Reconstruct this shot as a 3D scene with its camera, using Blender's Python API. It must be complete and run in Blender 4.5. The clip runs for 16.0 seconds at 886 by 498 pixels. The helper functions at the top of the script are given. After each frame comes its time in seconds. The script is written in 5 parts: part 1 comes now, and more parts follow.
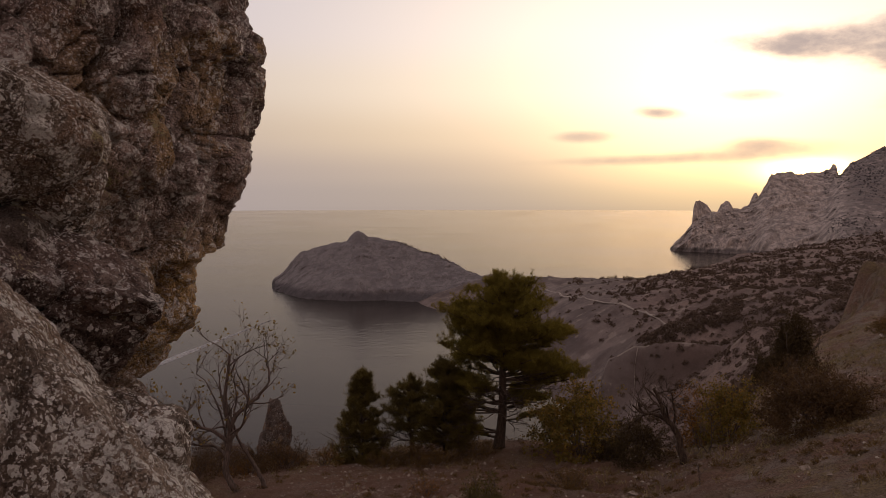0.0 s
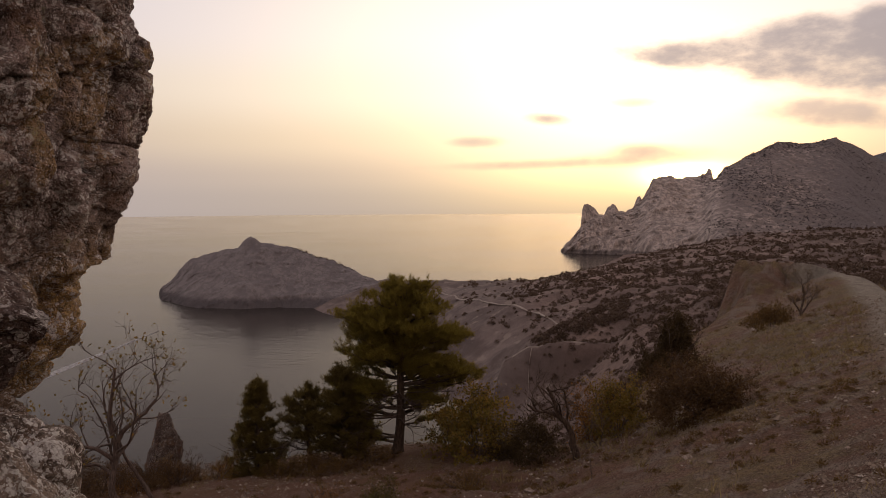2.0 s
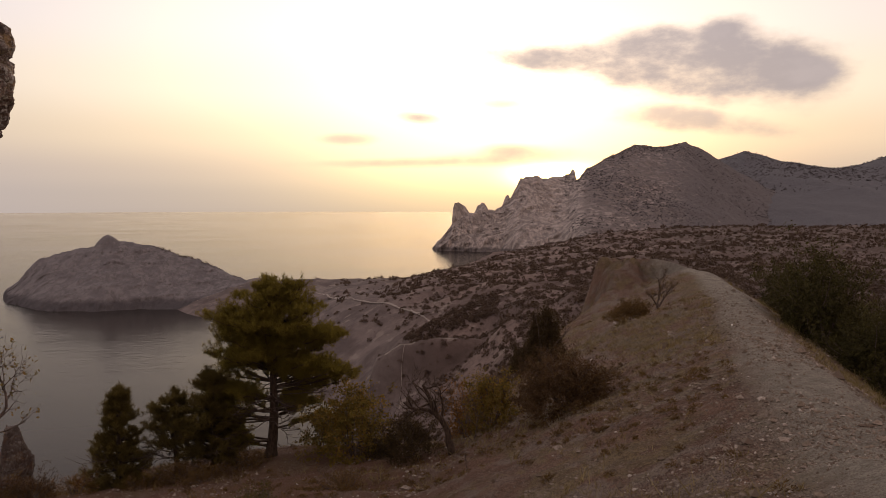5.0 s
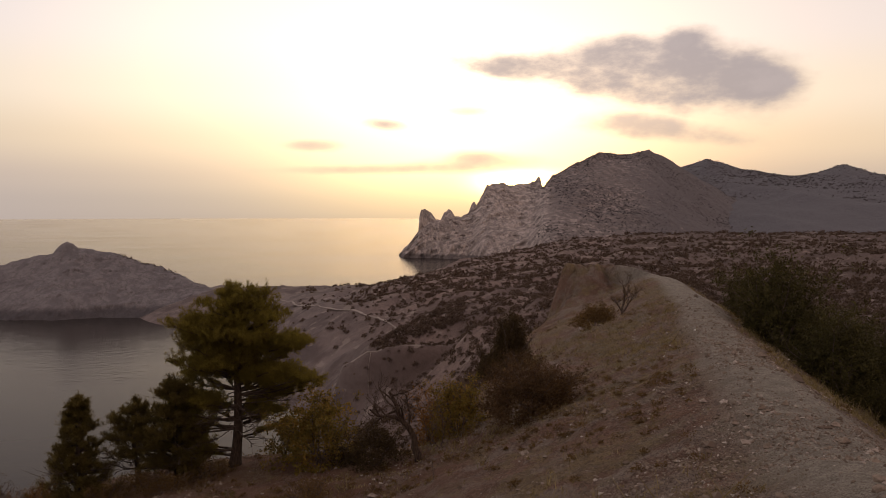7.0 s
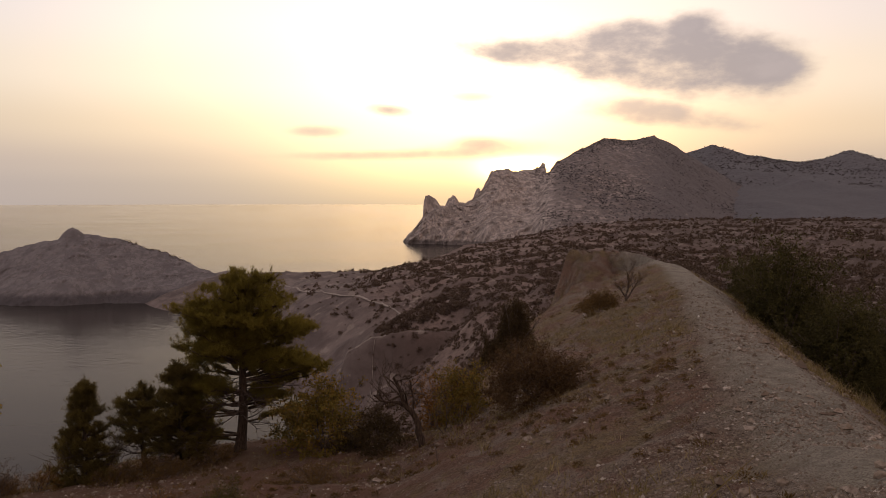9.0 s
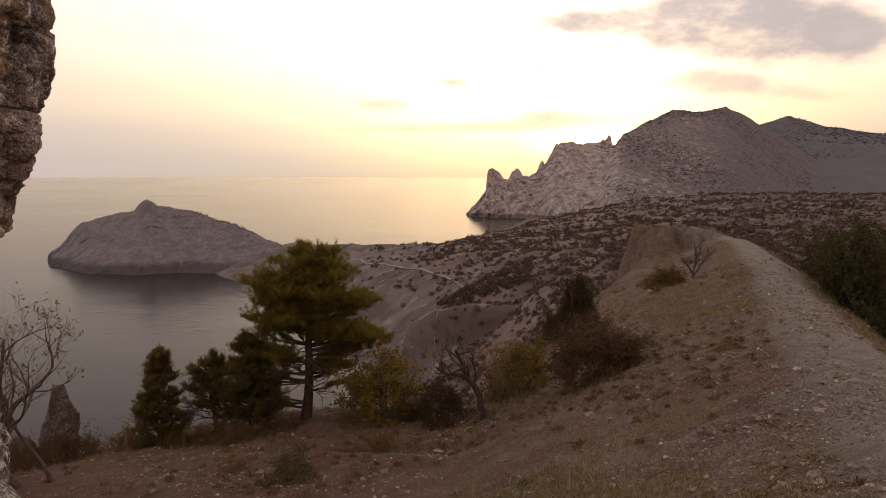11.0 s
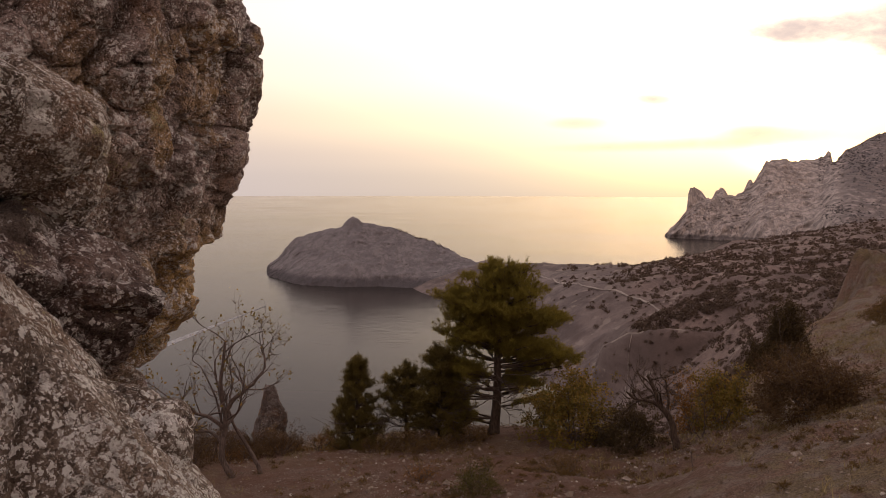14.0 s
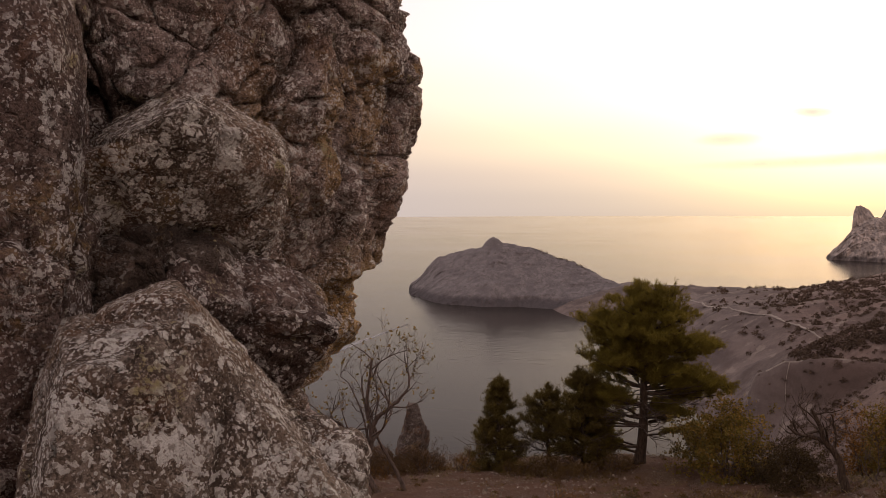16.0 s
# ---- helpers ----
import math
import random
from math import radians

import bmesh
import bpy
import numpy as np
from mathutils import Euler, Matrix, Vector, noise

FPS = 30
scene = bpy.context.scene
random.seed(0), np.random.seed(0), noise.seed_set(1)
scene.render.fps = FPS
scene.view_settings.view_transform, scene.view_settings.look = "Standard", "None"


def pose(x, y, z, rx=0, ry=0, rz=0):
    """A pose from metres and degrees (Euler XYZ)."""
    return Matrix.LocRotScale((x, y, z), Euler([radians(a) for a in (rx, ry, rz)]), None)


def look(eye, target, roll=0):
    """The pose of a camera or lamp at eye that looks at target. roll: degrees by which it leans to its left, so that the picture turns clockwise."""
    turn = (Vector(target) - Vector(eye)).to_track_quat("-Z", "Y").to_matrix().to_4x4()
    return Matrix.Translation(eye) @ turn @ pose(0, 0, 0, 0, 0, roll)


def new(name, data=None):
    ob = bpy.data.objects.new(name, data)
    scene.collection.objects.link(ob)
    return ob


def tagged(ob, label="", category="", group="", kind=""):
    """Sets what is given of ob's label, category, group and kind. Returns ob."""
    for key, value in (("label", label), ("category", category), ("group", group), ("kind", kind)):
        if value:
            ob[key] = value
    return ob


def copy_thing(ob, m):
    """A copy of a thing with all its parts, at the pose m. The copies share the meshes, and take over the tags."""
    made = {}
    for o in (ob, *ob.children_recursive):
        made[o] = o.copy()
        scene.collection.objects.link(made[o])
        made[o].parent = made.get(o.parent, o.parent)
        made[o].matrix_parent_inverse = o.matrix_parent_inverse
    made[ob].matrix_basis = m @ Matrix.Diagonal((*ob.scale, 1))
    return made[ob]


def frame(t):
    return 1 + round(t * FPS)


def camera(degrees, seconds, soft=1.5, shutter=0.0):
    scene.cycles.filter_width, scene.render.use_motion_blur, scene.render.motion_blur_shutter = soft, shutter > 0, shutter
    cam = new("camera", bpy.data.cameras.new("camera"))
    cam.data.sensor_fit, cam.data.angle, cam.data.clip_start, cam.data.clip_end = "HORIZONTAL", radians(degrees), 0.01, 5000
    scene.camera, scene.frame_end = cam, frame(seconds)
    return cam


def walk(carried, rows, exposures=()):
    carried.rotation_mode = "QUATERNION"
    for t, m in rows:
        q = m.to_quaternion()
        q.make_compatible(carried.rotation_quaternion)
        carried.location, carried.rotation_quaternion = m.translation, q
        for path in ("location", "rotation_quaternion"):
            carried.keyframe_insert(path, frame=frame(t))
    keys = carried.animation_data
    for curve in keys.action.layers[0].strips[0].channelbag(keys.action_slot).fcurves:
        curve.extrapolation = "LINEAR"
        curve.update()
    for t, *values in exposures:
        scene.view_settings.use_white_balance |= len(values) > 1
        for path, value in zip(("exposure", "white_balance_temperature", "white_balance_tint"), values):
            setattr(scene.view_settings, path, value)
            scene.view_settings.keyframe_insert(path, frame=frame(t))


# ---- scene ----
cam = camera(60.29, 16.0, soft=0.65)
EYE = 100.0  # metres above the sea
EXPOSURES = [(0.0, -0.58, 6850, 22), (2.0, -0.40, 6850, 20), (5.0, -0.27, 6850, 19), (8.5, -0.38, 6850, 19), (11.0, 0.0, 6850, 19), (13.2, 0.09, 6850, 20), (16.0, 0.03, 6850, 20)]
PATH = [
    (0.0, pose(0.010, 0.006, EYE + -0.009, 85.91, 0.04, 0.00)),
    (0.5, pose(0.016, 0.008, EYE + 0.004, 85.98, 0.14, -2.79)),
    (1.0, pose(0.011, -0.005, EYE + 0.007, 86.13, 0.20, -4.86)),
    (1.5, pose(0.008, -0.024, EYE + 0.008, 86.21, 0.26, -6.64)),
    (2.0, pose(0.002, -0.049, EYE + 0.013, 86.22, 0.30, -7.84)),
    (2.5, pose(-0.012, -0.056, EYE + 0.017, 86.23, 0.29, -9.22)),
    (3.0, pose(-0.021, -0.031, EYE + 0.023, 86.06, 0.23, -11.03)),
    (3.5, pose(-0.042, -0.015, EYE + 0.034, 86.06, 0.20, -12.74)),
    (4.0, pose(-0.061, -0.005, EYE + 0.044, 86.15, 0.14, -14.23)),
    (4.5, pose(-0.091, -0.005, EYE + 0.045, 86.00, -0.01, -16.09)),
    (5.0, pose(-0.113, -0.006, EYE + 0.042, 86.05, -0.15, -17.41)),
    (7.5, pose(-0.099, 0.009, EYE + 0.021, 86.60, -0.24, -20.11)),
    (8.0, pose(-0.096, 0.009, EYE + 0.023, 86.48, -0.29, -20.18)),
    (8.5, pose(-0.094, 0.003, EYE + 0.025, 86.09, -0.29, -20.09)),
    (11.0, pose(-0.108, -0.041, EYE + 0.065, 83.49, -0.25, -14.86)),
    (11.5, pose(-0.088, -0.043, EYE + 0.062, 83.49, -0.24, -13.36)),
    (12.0, pose(-0.057, -0.048, EYE + 0.053, 83.68, -0.24, -10.34)),
    (12.5, pose(-0.027, -0.039, EYE + 0.043, 84.03, -0.23, -6.88)),
    (13.0, pose(-0.003, -0.031, EYE + 0.034, 84.35, -0.19, -4.68)),
    (13.5, pose(-0.002, -0.022, EYE + 0.024, 84.70, -0.17, -2.97)),
    (14.0, pose(-0.005, -0.016, EYE + 0.024, 84.87, -0.11, -0.37)),
    (14.5, pose(-0.017, -0.010, EYE + 0.024, 85.03, -0.02, 1.45)),
    (15.0, pose(-0.040, 0.010, EYE + 0.023, 85.31, 0.07, 3.87)),
    (15.5, pose(-0.079, 0.022, EYE + 0.036, 85.97, 0.21, 7.03)),
    (16.0, pose(-0.119, 0.030, EYE + 0.061, 86.41, 0.34, 10.10)),
]
walk(cam, PATH, EXPOSURES)

# ---- shader helpers ----
class Graph:
    """Short calls to make nodes in one tree."""

    def __init__(self, tree):
        self.tree = tree

    def node(self, kind, **put):
        made = self.tree.nodes.new(kind)
        for key, value in put.items():
            self.put(made.inputs[key.replace("_", " ")], value)
        return made

    def put(self, socket, value):
        if isinstance(value, bpy.types.NodeSocket):
            self.tree.links.new(value, socket)
        elif value is not None:
            socket.default_value = value

    def math(self, op, a, b=None, c=None, clamp=False):
        made = self.tree.nodes.new("ShaderNodeMath")
        made.operation, made.use_clamp = op, clamp
        for socket, value in zip(made.inputs, (a, b, c)):
            self.put(socket, value)
        return made.outputs[0]

    def vmath(self, op, a, b=None, out=0):
        made = self.tree.nodes.new("ShaderNodeVectorMath")
        made.operation = op
        self.put(made.inputs[0], a)
        if b is not None:
            self.put(made.inputs[1], b)
        return made.outputs[out]

    def mix(self, factor, a, b, blend="MIX"):
        made = self.tree.nodes.new("ShaderNodeMix")
        made.data_type, made.blend_type = "RGBA", blend
        self.put(made.inputs[0], factor)
        for socket, value in ((made.inputs[6], a), (made.inputs[7], b)):
            self.put(socket, (*value, 1) if isinstance(value, tuple) and len(value) == 3 else value)
        return made.outputs[2]

    def span(self, value, lo, hi, to_lo=0.0, to_hi=1.0, smooth=True):
        made = self.tree.nodes.new("ShaderNodeMapRange")
        made.interpolation_type = "SMOOTHSTEP" if smooth else "LINEAR"
        for socket, v in zip(made.inputs, (value, lo, hi, to_lo, to_hi)):
            self.put(socket, v)
        return made.outputs[0]

    def ramp(self, value, stops):
        made = self.tree.nodes.new("ShaderNodeValToRGB")
        made.color_ramp.interpolation = "EASE"
        cells = made.color_ramp.elements
        for i, (at, colour) in enumerate(stops):
            cell = cells[i] if i < 2 else cells.new(at)
            cell.position, cell.color = at, (*colour, 1)
        self.put(made.inputs[0], value)
        return made.outputs[0]

    def noise(self, vector, scale, detail=5.0, rough=0.55, warp=0.0, colour=False):
        made = self.node("ShaderNodeTexNoise", Vector=vector, Scale=scale, Detail=detail, Roughness=rough, Distortion=warp)
        return made.outputs[1 if colour else 0]

    def voronoi(self, vector, scale, feature="F1", out="Distance", jitter=1.0):
        made = self.tree.nodes.new("ShaderNodeTexVoronoi")
        made.feature = feature
        self.put(made.inputs["Vector"], vector)
        made.inputs["Scale"].default_value, made.inputs["Randomness"].default_value = scale, jitter
        return made.outputs[out]


# ---- sky and sun ----
SUN_AZ, SUN_EL = 25.8, 1.3  # degrees right of ahead, degrees up
world = bpy.data.worlds.new("sky")
scene.world = world
world.use_nodes = True
world.node_tree.nodes.clear()
g = Graph(world.node_tree)
way = g.vmath("NORMALIZE", g.node("ShaderNodeTexCoord").outputs["Generated"])
axes = g.node("ShaderNodeSeparateXYZ", Vector=way)
el = g.math("MULTIPLY", g.math("ARCSINE", axes.outputs[2]), 57.2958)
az = g.math("MULTIPLY", g.math("ARCTAN2", axes.outputs[0], axes.outputs[1]), 57.2958)
off = g.math("SUBTRACT", az, SUN_AZ)
off = g.math("SUBTRACT", g.math("FLOORED_MODULO", g.math("ADD", off, 180.0), 360.0), 180.0)
side = g.math("ABSOLUTE", off)
# evening haze: grey-tan at the sea's edge, cream above it, pale lilac higher up
haze = g.ramp(g.span(el, -6.0, 24.0, smooth=False), [
    (0.0, (0.33, 0.28, 0.25)), (0.15, (0.585, 0.52, 0.45)), (0.2, (0.61, 0.54, 0.46)), (0.25, (0.675, 0.59, 0.485)), (0.34, (0.85, 0.735, 0.55)),
    (0.46, (0.92, 0.84, 0.69)), (0.60, (0.90, 0.85, 0.81)), (1.0, (0.84, 0.79, 0.785))])
dusk = g.ramp(g.span(el, -5.0, 70.0, smooth=False), [
    (0.0, (0.50, 0.38, 0.31)), (0.08, (1.0, 0.75, 0.62)), (0.30, (1.05, 0.82, 0.72)), (0.65, (0.70, 0.57, 0.53)), (1.0, (0.58, 0.50, 0.49))])
tint = g.mix(g.span(side, 35.0, 115.0), haze, dusk)
tint = g.mix(g.span(el, 22.0, 70.0), tint, dusk)
# the haze turns lilac grey away from the sun
cool = g.math("MULTIPLY", g.span(off, -24.0, -52.0), g.span(el, 13.0, 1.0))
tint = g.mix(g.math("MULTIPLY", cool, 0.7), tint, (0.57, 0.54, 0.545))
cool = g.math("MULTIPLY", g.span(off, -18.0, -46.0), g.span(el, 5.0, 15.0))
tint = g.mix(g.math("MULTIPLY", cool, 0.6), tint, (0.78, 0.775, 0.83))


def lobe(wide, high, up, shift=0.0):
    a = g.math("DIVIDE", g.math("SUBTRACT", off, shift), wide)
    b = g.math("DIVIDE", g.math("SUBTRACT", el, up), high)
    return g.math("EXPONENT", g.math("MULTIPLY", g.math("ADD", g.math("MULTIPLY", a, a), g.math("MULTIPLY", b, b)), -1.0))


gold = g.math("MULTIPLY", lobe(15.0, 3.6, 0.6, -3.0), 0.85)
tint = g.mix(gold, tint, (1.05, 0.77, 0.37))
above = g.span(el, -6.0, 2.0)
for wide, high, up, shift, colour in (
        (21.0, 9.0, 11.0, -9.0, (0.80, 0.70, 0.46)),
        (11.0, 5.0, 6.0, -4.0, (1.4, 1.05, 0.62)),
        (12.0, 2.0, 2.4, -3.0, (0.50, 0.30, 0.03)),
        (2.6, 0.9, 1.6, -0.3, (7.0, 5.0, 2.0))):
    glow = g.math("MULTIPLY", lobe(wide, high, up, shift), above)
    tint = g.mix(1.0, tint, g.mix(glow, (0.0, 0.0, 0.0), colour), "ADD")
# clouds: a long grey bank, its lower wisp, the streak over the headland and two small puffs
plane = g.node("ShaderNodeCombineXYZ", X=g.math("MULTIPLY", az, 0.075), Y=g.math("MULTIPLY", el, 0.15))
ragged = g.math("SUBTRACT", g.noise(plane.outputs[0], 2.6, 6.0, 0.6), 0.5)
fine = g.math("SUBTRACT", g.noise(plane.outputs[0], 9.0, 5.0, 0.6), 0.5)
ragged = g.math("ADD", ragged, g.math("MULTIPLY", fine, 0.14))


def bank(puffs, rough, lo=0.26, hi=0.75, dense=1.0):
    """One cloud of several puffs that run into each other: (bearing, height, half width, half height, tilt) of each."""
    total = None
    for x, y, wide, high, tilt in puffs:
        up = g.math("SUBTRACT", el, g.math("MULTIPLY_ADD", g.math("SUBTRACT", az, x), tilt, y))
        a, b = g.math("DIVIDE", g.math("SUBTRACT", az, x), wide), g.math("DIVIDE", up, high)
        r = g.math("ADD", g.math("MULTIPLY", a, a), g.math("MULTIPLY", b, b))
        one = g.math("EXPONENT", g.math("MULTIPLY", r, -1.2))
        total = one if total is None else g.math("ADD", total, one)
    total = g.math("SUBTRACT", 1.0, g.math("EXPONENT", g.math("MULTIPLY", total, -1.3)))
    return g.math("MULTIPLY", g.span(g.math("MULTIPLY_ADD", ragged, rough, total), lo, hi), dense)


BANKS = [
    ([(23.8, 10.0, 4.2, 0.95, -0.06), (28.5, 9.6, 4.4, 1.5, -0.10), (33.0, 9.3, 4.6, 2.2, -0.08), (37.8, 9.0, 4.0, 2.5, -0.08), (41.6, 8.0, 3.0, 1.9, -0.10), (32.8, 11.1, 2.2, 0.9, 0.0), (37.6, 11.4, 1.9, 1.2, 0.0), (40.5, 8.8, 4.2, 2.0, -0.1)], 1.15, 0.24, 0.92, 0.95),
    ([(33.6, 5.7, 3.4, 1.1, -0.06), (37.3, 5.0, 5.0, 0.85, -0.12)], 1.2, 0.24, 0.95, 0.75),
    ([(15.0, 2.5, 9.0, 0.45, 0.02), (23.6, 3.0, 5.2, 0.85, 0.0), (22.5, 3.4, 2.2, 0.5, 0.0)], 0.55, 0.24, 1.0, 0.85),
    ([(15.6, 5.8, 1.9, 0.5, -0.08)], 0.6, 0.22, 0.9, 0.95), ([(10.3, 4.2, 2.5, 0.5, 0.0)], 0.6, 0.22, 0.9, 0.7), ([(21.6, 6.8, 2.3, 0.5, -0.04)], 0.6, 0.22, 0.9, 0.8)]
sky = g.tree.nodes.new("ShaderNodeTexSky")
sky.sky_type, sky.sun_disc = "NISHITA", False
sky.sun_elevation, sky.sun_rotation = radians(SUN_EL), radians(SUN_AZ)
tint = g.mix(1.0, tint, g.mix(g.span(el, 0.0, 8.0, 0.0, 0.05), (0.0, 0.0, 0.0), sky.outputs[0]), "ADD")
cover = None
for row in BANKS:
    one = bank(*row)
    cover = one if cover is None else g.math("MAXIMUM", cover, one)
grey = g.mix(g.math("MAXIMUM", g.span(side, 0.0, 8.0), g.span(el, 3.8, 6.2)), (0.72, 0.50, 0.29), (0.56, 0.515, 0.52))
grey = g.mix(g.span(ragged, 0.0, 0.22, 0.0, 0.5), (0.45, 0.42, 0.435), grey)
grey = g.mix(g.span(cover, 0.95, 0.35, 0.0, 0.55), grey, (0.80, 0.66, 0.52))
tint = g.mix(g.math("MULTIPLY", cover, 0.92), tint, grey)
evening = g.node("ShaderNodeBackground", Color=tint, Strength=1.0)
out = g.tree.nodes.new("ShaderNodeOutputWorld")
g.put(out.inputs[0], evening.outputs[0])

sun = new("sun", bpy.data.lights.new("sun", "SUN"))
sun.data.energy, sun.data.angle, sun.data.color = 2.0, radians(0.5), (1.0, 0.72, 0.42)
a, e = radians(SUN_AZ), radians(SUN_EL)
sun.matrix_world = look((math.sin(a) * math.cos(e) * 500, math.cos(a) * math.cos(e) * 500, 200 + math.sin(e) * 500), (0, 0, 200))


# ---- materials ----
def material(name, rough=0.9, spec=0.25):
    m = bpy.data.materials.new(name)
    m.use_nodes = True
    g = Graph(m.node_tree)
    shader = m.node_tree.nodes["Principled BSDF"]
    shader.inputs["Roughness"].default_value, shader.inputs["Specular IOR Level"].default_value = rough, spec
    place = g.tree.nodes.new("ShaderNodeNewGeometry").outputs["Position"]
    return m, g, shader, place


def relief(g, shader, height, strength, distance):
    made = g.node("ShaderNodeBump", Strength=strength, Distance=distance, Height=height)
    g.put(shader.inputs["Normal"], made.outputs[0])


def read(g, name):
    made = g.tree.nodes.new("ShaderNodeAttribute")
    made.attribute_name = name
    return made.outputs["Fac"]


def make_rock(name, dark, mid, pale, lichen, much):
    """Weathered limestone with grain, rust and flaking crusts of lichen."""
    m, g, shader, p = material(name, 0.92, 0.2)
    big, small = g.noise(p, 1.8, 6.0), g.noise(p, 9.0, 8.0, 0.7)
    colour = g.mix(g.span(big, 0.35, 0.65), dark, mid)
    colour = g.mix(g.span(small, 0.48, 0.68, 0.0, 0.65), colour, pale)
    rust = g.span(g.noise(p, 2.3, 6.0, 0.65, 0.6), 0.50, 0.66, 0.0, 0.7)
    colour = g.mix(rust, colour, (0.235, 0.118, 0.066))
    ochre = g.span(g.noise(p, 1.15, 7.0, 0.7, 0.4), 0.57, 0.66, 0.0, 0.6)
    ochre = g.math("MAXIMUM", ochre, g.math("MULTIPLY", read(g, "ochre_zone"), g.span(g.noise(p, 5.0, 6.0, 0.7), 0.30, 0.46)))
    colour = g.mix(ochre, colour, (0.60, 0.385, 0.16))
    # pits and crystals of the grain
    coarse = g.noise(p, 30.0, 3.0, 0.6)
    colour = g.mix(g.span(coarse, 0.53, 0.60, 0.0, 0.6), colour, (dark[0] * 0.5, dark[1] * 0.5, dark[2] * 0.5))
    colour = g.mix(g.span(g.noise(p, 120.0, 2.0, 0.5), 0.46, 0.40, 0.0, 0.22 + 0.3 * much), colour, pale)
    colour = g.mix(g.span(g.noise(p, 85.0, 3.0, 0.55), 0.54, 0.61, 0.0, 0.5), colour, (0.045, 0.032, 0.026))
    # lichen: small ragged flakes that crowd together in some zones, broad sheets and rings
    edge = g.math("SUBTRACT", g.noise(p, 60.0, 3.0, 0.6), 0.5)
    zone = g.noise(p, 2.4, 4.0, 0.6)
    bent_p = g.vmath("ADD", p, g.vmath("MULTIPLY", g.noise(p, 30.0, 3.0, 0.6, colour=True), (0.06, 0.06, 0.06)))
    flake = g.math("MULTIPLY_ADD", edge, 0.9, g.voronoi(bent_p, 24.0))
    flake = g.math("MULTIPLY", g.span(flake, 0.36, 0.33), g.span(zone, 0.52 - 0.10 * much, 0.57 - 0.10 * much))
    chip = g.math("MULTIPLY_ADD", edge, 0.8, g.voronoi(bent_p, 58.0))
    chip = g.math("MULTIPLY", g.span(chip, 0.34, 0.30), g.span(g.noise(p, 3.3, 4.0, 0.6), 0.49 - 0.10 * much, 0.56 - 0.10 * much))
    sheet = g.math("MULTIPLY_ADD", edge, 0.55, g.noise(p, 8.5, 5.0, 0.65))
    sheet = g.math("MULTIPLY", g.span(sheet, 0.615 - 0.035 * much, 0.63 - 0.035 * much), g.span(g.noise(p, 1.7, 4.0), 0.42, 0.50))
    ring = g.math("ABSOLUTE", g.math("SUBTRACT", g.math("MULTIPLY_ADD", edge, 0.25, g.voronoi(bent_p, 12.0)), 0.24))
    ring = g.math("MULTIPLY", g.span(ring, 0.06, 0.04), g.span(g.noise(p, 3.1, 3.0), 0.54, 0.60))
    crust = g.math("MAXIMUM", g.math("MAXIMUM", flake, sheet), g.math("MAXIMUM", g.math("MULTIPLY", chip, 0.85), g.math("MULTIPLY", ring, 0.7)))
    tone = g.mix(g.span(g.noise(p, 4.6, 4.0), 0.58, 0.68), lichen, (0.46, 0.385, 0.20))
    tone = g.mix(g.span(g.noise(p, 85.0, 2.0, 0.5), 0.52, 0.60, 0.0, 0.6), tone, mid)
    colour = g.mix(g.math("MULTIPLY", crust, 0.95), colour, tone)
    g.put(shader.inputs["Base Color"], colour)
    wide = g.vmath("ADD", p, g.vmath("MULTIPLY", g.noise(p, 3.0, 5.0, 0.65, colour=True), (0.38, 0.38, 0.38)))
    cracks = g.span(g.voronoi(wide, 3.2, "DISTANCE_TO_EDGE"), 0.0, 0.035)
    fine = g.span(g.voronoi(wide, 9.5, "DISTANCE_TO_EDGE"), 0.0, 0.06)
    height = g.math("ADD", g.math("MULTIPLY", small, 0.5), g.math("MULTIPLY", g.noise(p, 48.0, 7.0, 0.75), 0.75))
    height = g.math("ADD", height, g.math("MULTIPLY_ADD", fine, 0.16, g.math("MULTIPLY", cracks, 0.35)))
    relief(g, shader, g.math("MULTIPLY_ADD", crust, 0.07, height), 1.0, 0.062)
    return m


ROCK = make_rock("lichen_rock", (0.165, 0.117, 0.102), (0.48, 0.358, 0.312), (0.68, 0.53, 0.465), (0.88, 0.83, 0.78), 0.60)
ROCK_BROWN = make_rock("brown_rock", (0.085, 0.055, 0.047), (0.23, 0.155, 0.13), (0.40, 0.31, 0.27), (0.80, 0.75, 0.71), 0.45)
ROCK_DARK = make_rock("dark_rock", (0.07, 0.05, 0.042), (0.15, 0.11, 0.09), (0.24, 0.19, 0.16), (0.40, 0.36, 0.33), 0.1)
ROCK_PALE = make_rock("pale_lichen_rock", (0.145, 0.103, 0.078), (0.37, 0.272, 0.205), (0.58, 0.48, 0.40), (0.95, 0.91, 0.85), 1.15)


